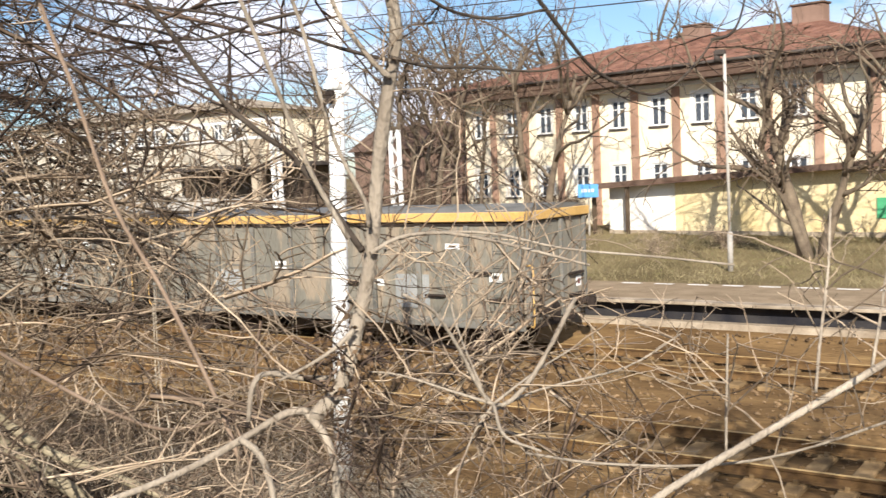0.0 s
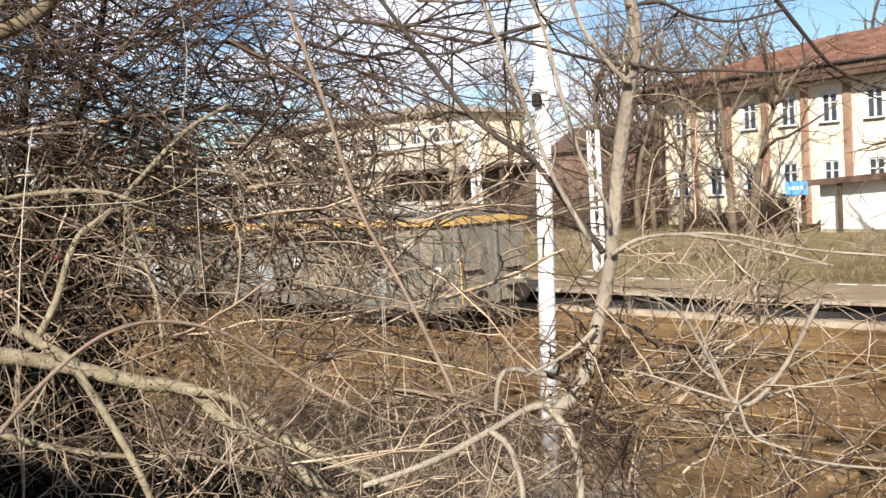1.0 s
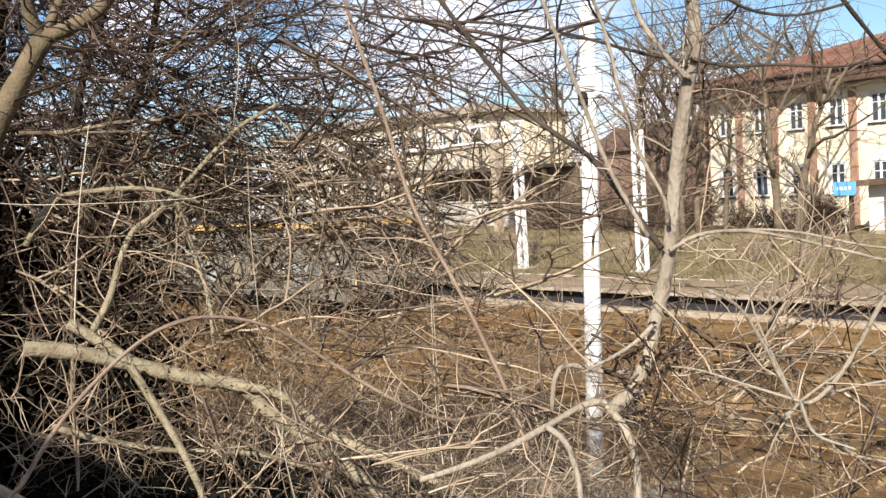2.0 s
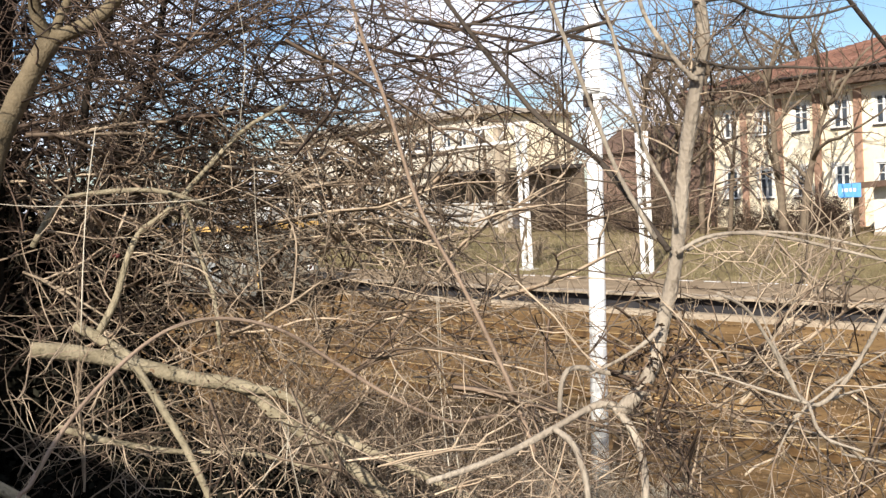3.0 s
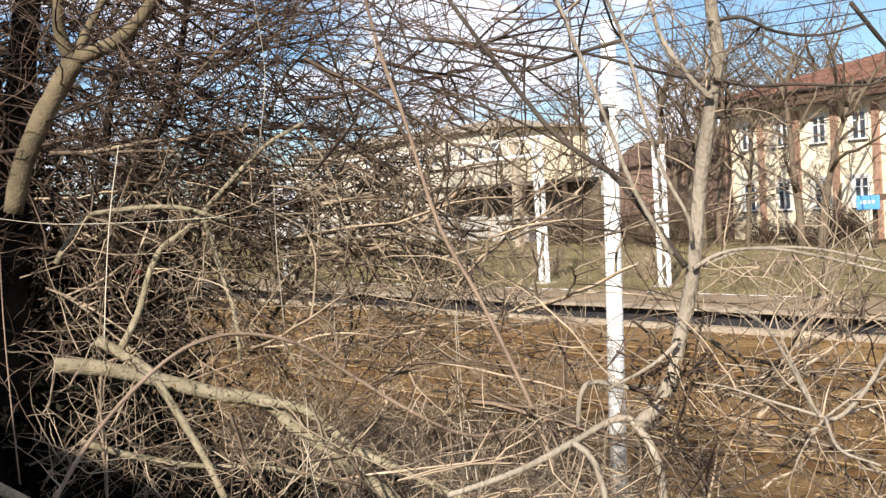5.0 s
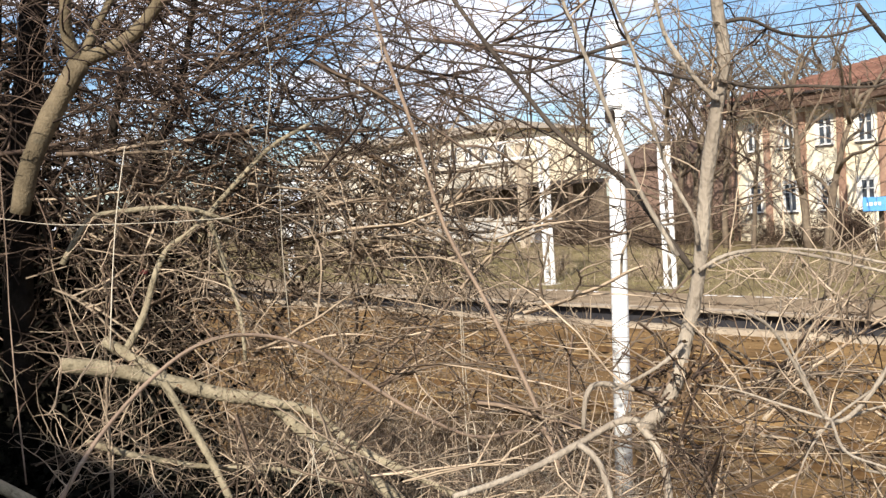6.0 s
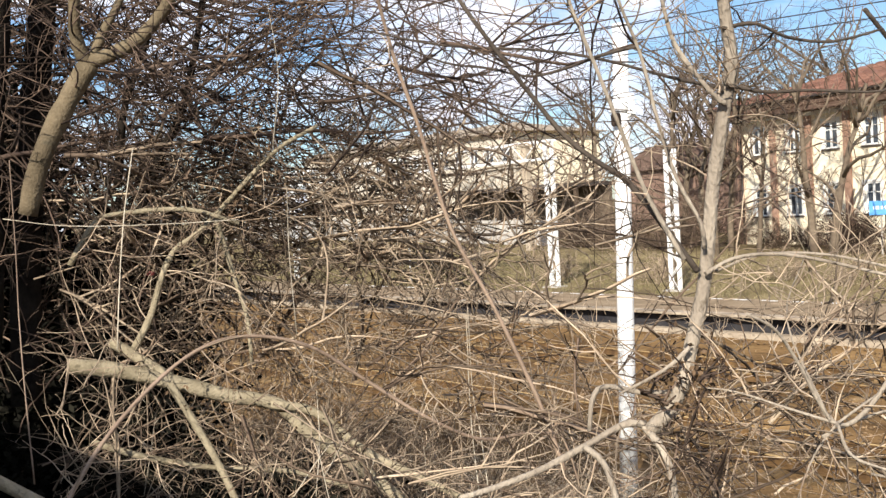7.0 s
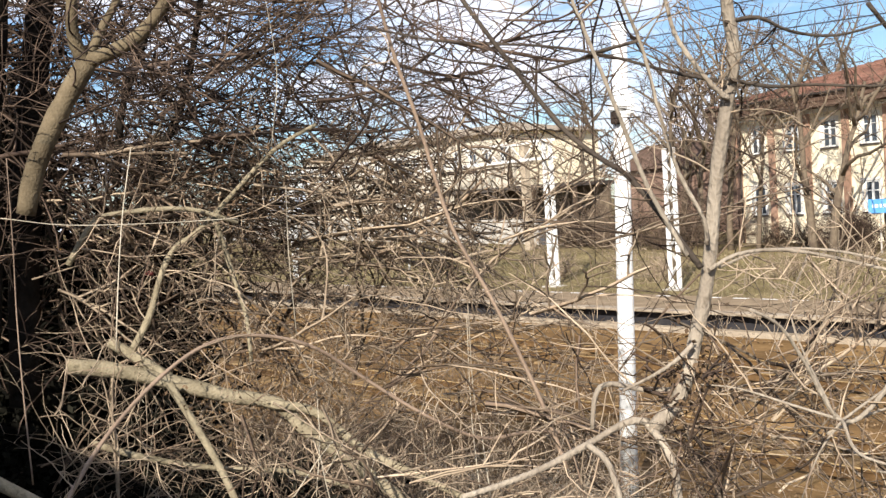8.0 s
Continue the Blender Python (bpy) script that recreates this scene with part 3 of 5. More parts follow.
for i in range(rows):
    t0 = i / rows
    a = Vector((EX0, EY0, EZ)).lerp(Vector((RX0, RY, RZ)), t0)
    b = Vector((EX1, EY0, EZ)).lerp(Vector((RX1, RY, RZ)), t0)
    n = max(6, int((b.x - a.x) / 0.42))
    for j in range(n):
        p = a.lerp(b, j / n)
        w = (b.x - a.x) / n - 0.03
        dy, dz = (RY - EY0) / rows, (RZ - EZ) / rows
        h0 = 0.05 + random.uniform(-0.012, 0.012)
        q = [bm.verts.new(v) for v in ((p.x, p.y, p.z + h0), (p.x + w, p.y, p.z + h0), (p.x + w, p.y + dy, p.z + dz + 0.012), (p.x, p.y + dy, p.z + dz + 0.012), (p.x, p.y, p.z + 0.004), (p.x + w, p.y, p.z + 0.004))]
        bm.faces.new(q[:4])
        bm.faces.new((q[4], q[5], q[1], q[0]))
tagged(part("roof_tiles", bm, M_ROOF, roof), kind="stuff")
for x0, w in ((-21.6, 1.3), (-15.4, 1.6)):
    ch = part("chimney", box((x0, 51.9, 10.2), (x0 + w, 52.7, 11.55 if w < 1.5 else 11.75), 0.02), M_REDWALL, house, "brick chimney stack")
    part("chimney_cap", box((x0 - 0.08, 51.82, 11.552 if w < 1.5 else 11.752), (x0 + w + 0.08, 52.78, 11.65 if w < 1.5 else 11.85), 0.02), M_SOFFIT, ch)
for x in (HX0 + 0.5, HX1 - 0.5):
    bm = bmesh.new()
    cyl(bm, (x, FY - 0.2, 1.0), (x, FY - 0.2, HZ1 - 0.3), 0.055, 8)
    part("downpipe", bm, M_TAR, house, "dark rainwater downpipe")
part("dormer", box((-17.6, 49.2, 9.2), (-16.9, 51.0, 10.2), 0.03), M_SOFFIT, house)
bm = bmesh.new()
cyl(bm, (HX0 - 0.9, EY0 - 0.06, EZ - 0.06), (HX1 + 0.9, EY0 - 0.06, EZ - 0.06), 0.075, 8)
part("gutter", bm, M_TAR, house)

# the house and its annex stand at a slight angle to the tracks
TURN, PIVOT = radians(-9), Vector((-21.0, 44.5, 0.0))


def turn_building(building):
    spin = Matrix.Rotation(TURN, 4, "Z")
    building.location = PIVOT - spin @ PIVOT
    building.rotation_euler.z = TURN


turn_building(house)


# ---- annex along the platform ----
annex = thing("station_annex", "long low yellow annex with sloping tar roof and open porch", "annex")


def rising(lo, hi, bevel=0.0, foot=False):
    """A box whose top (and foot, for roofs) climbs gently along the annex."""
    bm = box(lo, hi, bevel)
    mid = (lo[2] + hi[2]) / 2
    for v in bm.verts:
        if v.co.z > mid or foot:
            v.co.z += 0.046 * (v.co.x + 20.7)
    return bm


part("front_wall", rising((-16.64, 42.6, 0.9), (4, 42.9, 3.2)), M_YELLOW, annex, "sunlit weathered yellow wall")
part("end_wall", rising((-20.2, 42.9, 0.9), (-19.9, 46.9, 3.2)), M_WHITEWALL, annex)
part("porch_wall", rising((-20.2, 42.61, 0.9), (-16.642, 42.89, 3.2)), M_WHITEWALL, annex, "whitewashed porch wall")
part("side_wall", rising((3.7, 42.9, 0.9), (4, 46.9, 3.2)), M_YELLOW, annex)
part("plinth", box((-20.18, 42.52, 0.8), (4, 42.596, 1.2)), M_EDGE, annex, "greyish stained plinth")
part("roof", rising((-20.9, 41.9, 3.24), (4.4, 46.87, 3.38), 0.01, True), M_TAR, annex, "dark tar paper roof")
part("fascia", rising((-20.94, 41.84, 3.15), (4.44, 41.897, 3.42), 0.0, True), M_SOFFIT, annex)
for x in (-18.84, -20.7):
    part("porch_post", rising((x - 0.08, 42.0, 0.9), (x + 0.08, 42.16, 3.23), 0.01), M_DOORDARK, annex, "dark porch post")
part("notice_board", box((-7.7, 42.54, 1.75), (-7.0, 42.595, 2.55), 0.01), M_GREEN, annex, "green notice board")
turn_building(annex)

sign = thing("station_sign", "light blue station name sign on a grey post", "sign")
part("sign_panel", box((-21.56, 41.36, 2.8), (-20.51, 41.4, 3.42), 0.01), M_BLUE, sign, "light blue panel")
for x, w in ((-21.36, 0.05), (-21.25, 0.16), (-21.02, 0.1), (-20.86, 0.14)):
    part("lettering_bar", box((x, 41.352, 3.05), (x + w, 41.358, 3.2)), M_WHITE, sign)
part("post", box((-21.08, 41.402, 0.9), (-21.02, 41.46, 3.4)), M_CONC, sign)


# ---- posts ----
pole = thing("white_pole", "white painted concrete pole with clamp, streaked near its foot", "pole", (-8.78, 9.8, 0))
bm = bmesh.new()
LEAN = Vector((0.0235, 0.02, 1.0))
tube(bm, [Vector((-0.06, -0.05, 0)) + LEAN * z for z in (-0.3, 2.0, 4.5, 6.66)], 0.128, 0.108, 16)
part("shaft", bm, M_WHITE, pole, "whitewashed shaft")
bm = bmesh.new()
cx, cy = 0.07, 0.058
cyl(bm, (cx, cy, 5.42), (cx, cy, 5.58), 0.14, 14)
put_box(bm, (cx + 0.05, cy - 0.02, 5.34), (cx + 0.17, cy + 0.12, 5.68), 0.03)
put_box(bm, (cx - 0.03, cy - 0.25, 5.4), (cx + 0.07, cy - 0.13, 5.5), 0.02)
part("clamp", bm, M_WHITE, pole, "white painted steel clamp")
bm = bmesh.new()
put_box(bm, (cx - 0.03, cy - 0.22, 5.22), (cx + 0.1, cy - 0.12, 5.4), 0.02)
part("bracket", bm, M_UNDER, pole, "black bracket")


def lattice_mast(at, height, label):
    m = thing("lattice_mast", label, "mast", at, "white lattice masts of the overhead line")
    for x in (-0.19, 0.19):
        for y in (-0.05, 0.05):
            part("chord", box((x - 0.045, y - 0.03, 0), (x + 0.045, y + 0.03, height)), M_WHITE, m)
    k = int(height / 0.5)
    for i in range(k):
        z = i * height / k
        s = 1 if i % 2 else -1
        for y in (-0.05, 0.05):
            bm = bmesh.new()
            cyl(bm, (-0.19 * s, y, z), (0.19 * s, y, z + height / k), 0.018, 5)
            part("lacing", bm, M_WHITE, m)
    part("base", box((-0.42, -0.35, -0.4), (0.42, 0.35, 0.12), 0.03), M_CONC, m, "grey concrete base")
    return m


MAST_Z = 0.66
mast_a = lattice_mast((-28.12, 28.2, MAST_Z), 6.07, "tall white lattice mast carrying the gantry beam")
mast_b = lattice_mast((-22.06, 28.2, MAST_Z), 5.2, "short white lattice mast on the grass")
mast_c = lattice_mast((-48.2, 28.2, MAST_Z), 6.07, "distant white lattice mast at the far gantry end")
gantry = thing("gantry_beam", "white lattice gantry beam across the masts", "gantry beam", (0, 28.2, 0))
for z in (5.95, 6.66):
    for y in (-0.16, 0.16):
        part("chord", box((-48.2, y - 0.045, z), (-27.82, y + 0.045, z + 0.09)), M_WHITE, gantry)
for i in range(27):
    x = -48.0 + i * 0.745
    s = 0 if i % 2 else 1
    bm = bmesh.new()
    cyl(bm, (x, -0.16, 5.99 + 0.7 * s), (x + 0.745, -0.16, 6.69 - 0.7 * s), 0.028, 5)
    part("lacing", bm, M_WHITE, gantry)

lamp = thing("street_lamp", "slim grey platform lamp post with dark head", "lamp post", (-10.2, 29.8, 0.8))
bm = bmesh.new()
cyl(bm, (0, 0, -0.1), (0, 0, 1.2), 0.085, 10)
cyl(bm, (0, 0, 1.2), (-0.05, 0, 6.7), 0.05, 10)
part("post", bm, M_CONC, lamp, "pale painted post")
bm = bmesh.new()
put_box(bm, (-0.36, -0.12, 6.66), (-0.02, 0.12, 6.84), 0.04)
cyl(bm, (-0.28, 0, 6.5), (-0.28, 0, 6.68), 0.1, 10)
part("head", bm, M_TAR, lamp, "dark lamp head")
thin = thing("thin_post", "thin white post beside the track", "post", (-37.9, 28.3, 0.7))
bm = bmesh.new()
cyl(bm, (0, 0, -0.1), (0, 0, 5.5), 0.06, 8)
part("post", bm, M_WHITE, thin)
pillar = thing("brick_pillar", "orange-brown masonry pillar of the distant shed", "pillar", (-46.6, 45.0, 1.4))
part("shaft", box((-0.24, -0.24, -0.3), (0.24, 0.24, 6.6), 0.03), M_EDGE, pillar)


# ---- far structures ----
far_house = thing("far_building", "long pale two-storey building far beyond the tracks", "building")
FX0, FX1, FFY = -122, -79, 75
fh = []
for i in range(16):
    fh += [(FX0 + 1.2 + i * 2.65, 9.0, 1.3, 1.7)]
part("front_wall", wall_with_holes(FX0, FX1, 2, 12.2, FFY, 0.4, fh), M_FAR, far_house)
part("side_wall", box((FX1 - 0.4, FFY + 0.4, 2), (FX1, FFY + 14, 12.2)), M_CREAM, far_house)
for x, z, w, h in fh:
    window_unit(far_house, x, FFY, z, w, h, False)
bm = bmesh.new()
c = [bm.verts.new(v) for v in ((FX0 - 1, FFY - 1, 12.2), (FX1 + 1, FFY - 1, 12.2), (FX1 + 1, FFY + 15, 12.2), (FX0 - 1, FFY + 15, 12.2), (FX0 + 7, FFY + 7, 14.0), (FX1 - 7, FFY + 7, 14.0))]
for q in ((0, 1, 5, 4), (1, 2, 5), (2, 3, 4, 5), (3, 0, 4), (3, 2, 1, 0)):
    bm.faces.new([c[i] for i in q])
part("roof", bm, M_EDGE, far_house, "pale sunlit roof")

shed = thing("goods_shed", "dark timber goods shed with open front", "shed")
part("roof", box((-64, 50, 5.2), (-47, 54.5, 5.5), 0.02), M_TAR, shed)
part("back_wall", box((-64, 53.5, 1), (-47, 53.8, 5.19)), M_BARK_TREE, shed)
for i in range(5):
    part("post", box((-63.8 + i * 4.1, 50.2, 1), (-63.55 + i * 4.1, 50.45, 5.19)), M_DOORDARK, shed)

fence = thing("concrete_fence", "pale concrete panel fence beyond the grass", "fence")
for i in range(24):
    x = -98 + i * 2.1
    z = ground_z(x, 48.6)
    part("panel", box((x + 0.14, 48.55, z - 0.2), (x + 2.0, 48.65, z + 1.75 + random.uniform(-0.08, 0.08)), 0.015), M_CONC, fence)
    part("post", box((x - 0.02, 48.5, z - 0.2), (x + 0.13, 48.7, z + 1.9), 0.015), M_CONC, fence)

cottage = thing("brick_house", "small reddish brick house behind bare trees", "house")
part("wall", box((-51, 60, 1), (-42, 67, 6.2)), M_REDWALL, cottage)
bm = bmesh.new()
c = [bm.verts.new(v) for v in ((-51.4, 59.5, 6.2), (-41.6, 59.5, 6.2), (-41.6, 67.5, 6.2), (-51.4, 67.5, 6.2), (-51.4, 63.5, 8.2), (-41.6, 63.5, 8.2))]
for q in ((0, 1, 5, 4), (1, 2, 5), (2, 3, 4, 5), (3, 0, 4), (3, 2, 1, 0)):
    bm.faces.new([c[i] for i in q])
part("roof", bm, M_SOFFIT, cottage, "dark brown roof")



# ---- bare trees ----
def tree_paths(height, spread, seed_dir=(0, 0, 1), limbs=9):
    trunk = grow(np.array([[0, 0, -0.2]]), np.array([seed_dir]), [height * 0.72], 9, 0.06)
    s, d, l = fork(trunk, limbs, spread, 0.62, [height * 0.72], 0.28)
    a = grow(s, d + np.array((0, 0, 0.25)), l, 7, 0.16, -0.03)
    s, d, l2 = fork(a, 7, 0.62, 0.5, l, 0.15)
    b = grow(s, d, l2, 6, 0.2, -0.02)
    s, d, l3 = fork(b, 4, 0.6, 0.5, l2, 0.1)
    c = grow(s, d, l3, 5, 0.22, 0.0)
    return trunk, a, b, c


def bare_tree(label, at, height, r, spread=0.62, lean=(0, 0, 1), limbs=9, twigs=M_TWIG_DARK, bark=M_BARK_TREE, category="tree", group="bare trees beyond the tracks"):
    t = thing("bare_tree", label, category, at, group)
    trunk, a, b, c = tree_paths(height, spread, lean, limbs)
    strands_round("trunk", trunk[0], r, r * 0.3, bark, t)
    for line in a:
        strands_round("limb", line, r * 0.42, r * 0.12, bark, t)
    tagged(strands("twig_crown", [(b, r * 0.13, r * 0.06), (c, r * 0.065, r * 0.04)], twigs, t, "fine bare twigs"), kind="stuff")
    return t


def strands_round(name, line, r0, r1, material, parent, spindle=False):
    bm = bmesh.new()
    tube(bm, [Vector(q) for q in line], r0, r1, 9, 0.08, True, spindle)
    return part(name, bm, material, parent)


for x, y, h, r, lean in ((-8.9, 33.6, 8.5, 0.27, (-0.2, 0, 1)), (-8.5, 33.9, 7.5, 0.22, (0.12, 0, 1)), (-8.75, 33.4, 6.5, 0.17, (-0.4, 0, 1)), (-4.8, 35.0, 9, 0.24, (-0.1, 0, 1)), (-22.6, 40.0, 11, 0.25, (0.05, 0, 1)), (-24.0, 41.0, 12, 0.25, (-0.06, 0, 1)), (-29.0, 40.5, 12, 0.22, (0.03, 0, 1)), (-35.5, 46, 13, 0.25, (0.03, 0, 1)), (-27.6, 42.0, 10, 0.16, (0.1, 0, 1)), (-30.5, 44.0, 13, 0.22, (0, 0, 1))):
    bare_tree("bare leafless tree standing on the winter grass", (x, y, ground_z(x, y)), h, r * (1.0 if y < 36 else 0.85), 0.6, lean, 9 if y < 36 else 8)
for x, y, h, r in ((-44, 58, 15, 0.24), (-50, 70, 17, 0.26), (-57, 64, 15, 0.25), (-64, 70, 16, 0.25), (-72, 68, 15, 0.25), (-80, 64, 14, 0.24), (-36, 68, 17, 0.3), (-30, 70, 18, 0.3), (-40.5, 55, 14, 0.24), (-36.5, 57, 15, 0.24), (-46, 64, 15, 0.24), (-33, 60, 14, 0.22), (-92, 62, 15, 0.24), (-104, 58, 15, 0.24), (-85, 38, 13, 0.24), (-95, 41, 13, 0.24), (-78, 42, 12, 0.22), (-90, 46, 13, 0.24), (-101, 44, 14, 0.25), (-72, 40, 11, 0.22), (-80, 35, 12, 0.22), (-108, 47, 14, 0.25), (-98, 36, 13, 0.24)):
    bare_tree("tall bare tree in the distance behind the station", (x, y, ground_z(x, y)), h, r, 0.6, (0, 0, 1), 10, group="far bare trees")


def shrub_mass(name, label, spots, height, material, n_each=26, r=0.012, kind="", group="", spread=0.75, length=1.0, category="bush"):
    """A low bush of many stems from one foot."""
    made = []
    for x, y in spots:
        b = thing(name, label, category, (x, y, ground_z(x, y)), group, kind)
        d = np.stack([rng.normal(0, spread, n_each), rng.normal(0, spread, n_each), rng.uniform(0.6, 1.2, n_each)], 1)
        ln = rng.uniform(0.6, 1.1, n_each) * height * length
        a = grow(rng.normal(0, 0.12, (n_each, 3)) * (1, 1, 0), d, ln, 7, 0.15, 0.06)
        s, dd, l2 = fork(a, 6, 0.6, 0.45, ln)
        c = grow(s, dd, l2, 5, 0.22, 0.02)
        s, dd, l3 = fork(c, 3, 0.6, 0.45, l2)
        e = grow(s, dd, l3, 4, 0.25, 0.02)
        tagged(strands("twig_tangle", [(a, r, r * 0.4), (c, r * 0.45, r * 0.2), (e, r * 0.3, r * 0.18)], material, b), kind="stuff")
        made.append(b)
    return made


shrub_mass("hedge_bush", "dark leafless bush beside the station house", [(-29.0, 45.5), (-27.0, 45.8), (-36, 45.5), (-40.5, 46.5), (-44, 47.5)], 2.0, M_TWIG_DARK, 60, 0.02, group="dark bushes by the house")
shrub_mass("hedge_bush", "dense blackish bush beside the annex porch", [(-22.7, 42.5), (-23.3, 43.0)], 1.9, M_TWIG_BLACK_SHADE, 110, 0.02, group="dark bushes by the house", spread=0.5)
shrub_mass("tall_bush", "tall brown bare bush by the fence", [(-33.4, 46.2), (-35.6, 47.0), (-38.4, 47.6), (-41.6, 48.0), (-44.8, 46.8)], 4.2, M_TWIG_DARK, 34, 0.03, group="tall bushes by the fence")
shrub_mass("bank_bush", "low bare bush on the grass bank", [(-33, 33), (-36.5, 31.5), (-27, 34), (-42, 33), (-47, 34), (-53, 33), (-19, 36), (-38, 37), (-45, 39), (-58, 38), (-31.5, 36.5), (-24.5, 30.2), (-20, 32), (-26.5, 31.2), (-17, 30.8), (-14, 33), (-30.5, 31), (-12.5, 36)], 1.3, M_TWIG, 26, 0.015, group="bushes on the grass bank")

# dry grass over the far bank and the near slope
n, near = 26000, 4000
gx = np.concatenate([rng.uniform(-60, 0, n), rng.uniform(-16, 3, near)])
gy = np.concatenate([rng.uniform(26.2, 41.5, n), rng.uniform(5.0, 10.5, near)])
gz = np.array([ground_z(a, b) for a, b in zip(gx, gy)]) - 0.02
gd = np.stack([rng.normal(0, 0.5, len(gx)), rng.normal(0, 0.5, len(gx)), np.ones(len(gx))], 1)
gl = np.concatenate([rng.uniform(0.1, 0.45, n), rng.uniform(0.12, 0.5, near)])
blades = grow(np.stack([gx, gy, gz], 1), gd, gl, 3, 0.3, 0.12)
tagged(strands("dry_grass", [(blades[:n], 0.010, 0.002)], M_BLADE), "dry winter grass with some green tufts", "grass", kind="stuff")
tagged(strands("dead_grass", [(blades[n:], 0.006, 0.001)], M_LEAF), "dead brown grass on the foot of the bank", "grass", kind="stuff")


# ---- near bushes ----
GROWN = {}


def limb(bush, name, pts, r0, r1, bark=None):
    """A bent branch through a few points, and its line kept for side twigs."""
    line = smooth_line(pts, 4)
    bm = bmesh.new()
    tube(bm, line, r0, r1, 8, 0.07)
    ob = part(name, bm, bark or MATS[bush.name.split(".")[0]], bush)
    GROWN.setdefault(bush, []).append((np.array([tuple(q) for q in line]), r0, r1, bark))
    return ob


MATS = {"elder_bush": M_BARK, "bramble": M_BRAMBLE, "fallen_tree": M_LOG, "forked_tree": M_BARK_OLIVE, "dark_tree": M_BARK_SHADED, "dry_stalks": M_STALK}
elder = thing("elder_bush", "bare elder bush with smooth grey-brown stems", "bush")
bramble = thing("bramble", "long arching brown bramble stems", "bramble")
fallen = thing("fallen_tree", "fallen olive-barked tree with broken branches", "fallen tree")
forked = thing("forked_tree", "leaning olive-barked forked tree", "tree")
dark = thing("dark_tree", "thick tree trunks with their shade put into near-black bark", "tree")
stalk = thing("dry_stalks", "tall dry straw-coloured weed stalks", "stalks")

# elder
limb(elder, "trunk", [(-1.89, 1.83, 3.27), (-1.81, 1.92, 3.4), (-1.77, 1.98, 3.62), (-1.73, 2.03, 3.87), (-1.69, 2.06, 4.25), (-1.64, 2.07, 4.49), (-1.59, 2.07, 4.7), (-1.58, 2.03, 4.86), (-1.56, 1.99, 5.04), (-1.46, 1.87, 5.56), (-1.32, 1.65, 6.11)], 0.0316, 0.021)
# limbs with the darker bark have the crown's shade painted in
limb(elder, "limb", [(-1.71, 1.96, 3.9), (-1.89, 1.93, 4.14), (-2.02, 1.92, 4.28), (-2.15, 1.91, 4.36), (-2.29, 1.87, 4.48), (-2.43, 1.82, 4.67), (-2.56, 1.75, 4.88), (-2.68, 1.68, 5.09), (-2.77, 1.64, 5.26)], 0.0126, 0.0089, M_LIMB_SHADE)
limb(elder, "limb", [(-1.75, 1.93, 3.95), (-1.83, 1.86, 4.16), (-1.86, 1.82, 4.28), (-1.9, 1.75, 4.51), (-1.93, 1.67, 4.73), (-1.95, 1.58, 4.94), (-1.94, 1.54, 5.04)], 0.0105, 0.0061)
limb(elder, "limb", [(-1.69, 1.98, 3.99), (-1.68, 1.95, 4.09), (-1.73, 1.88, 4.27), (-1.75, 1.81, 4.49), (-1.75, 1.73, 4.73), (-1.76, 1.64, 4.91), (-1.74, 1.59, 4.98)], 0.0091, 0.0053)
limb(elder, "limb", [(-1.6, 2.03, 4.54), (-1.61, 2.0, 4.56), (-1.64, 1.94, 4.63), (-1.69, 1.86, 4.77), (-1.69, 1.81, 4.88), (-1.68, 1.76, 5.01)], 0.0126, 0.0061)
limb(elder, "limb", [(-1.6, 2.02, 4.6), (-1.88, 2.07, 4.68), (-2.21, 2.04, 4.8), (-2.54, 1.99, 4.89), (-2.97, 1.8, 4.97), (-3.34, 1.63, 5.09)], 0.0077, 0.0052, M_LIMB_SHADE)
limb(elder, "limb", [(-1.59, 2.03, 4.61), (-1.53, 2.2, 4.58), (-1.44, 2.37, 4.58), (-1.26, 2.58, 4.56), (-1.17, 2.73, 4.62)], 0.0077, 0.0038, M_LIMB_SHADE)
limb(elder, "limb", [(-1.9, 1.9, 4.8), (-2.13, 1.9, 4.79), (-2.31, 1.95, 4.78), (-2.54, 1.93, 4.77), (-2.78, 1.9, 4.84), (-3.02, 1.83, 4.9), (-3.26, 1.74, 5.03)], 0.0072, 0.0052, M_LIMB_SHADE)
limb(elder, "limb", [(-1.69, 1.98, 3.89), (-1.64, 2.09, 3.94), (-1.55, 2.22, 3.95), (-1.44, 2.35, 3.92), (-1.26, 2.51, 3.85), (-1.12, 2.64, 3.79)], 0.0091, 0.0053)
limb(elder, "limb", [(-1.9, 1.83, 3.3), (-1.94, 1.75, 3.31), (-2.02, 1.6, 3.24), (-2.1, 1.43, 3.17), (-2.19, 1.26, 3.12), (-2.24, 1.13, 3.1)], 0.0165, 0.0109)
limb(elder, "limb", [(-1.84, 1.91, 3.42), (-1.91, 1.82, 3.43), (-2.0, 1.72, 3.46), (-2.02, 1.66, 3.42), (-2.0, 1.61, 3.3)], 0.0115, 0.0098)
limb(elder, "limb", [(-1.94, 1.51, 3.27), (-1.87, 1.53, 3.22), (-1.82, 1.52, 3.15), (-1.77, 1.49, 3.02), (-1.67, 1.34, 2.62), (-1.4, 0.95, 1.87)], 0.013, 0.0106)
limb(elder, "limb", [(-1.91, 1.82, 3.3), (-1.82, 1.82, 3.22), (-1.75, 1.79, 3.12), (-1.69, 1.72, 2.96), (-1.56, 1.53, 2.49), (-1.32, 1.13, 1.81)], 0.0158, 0.0123)
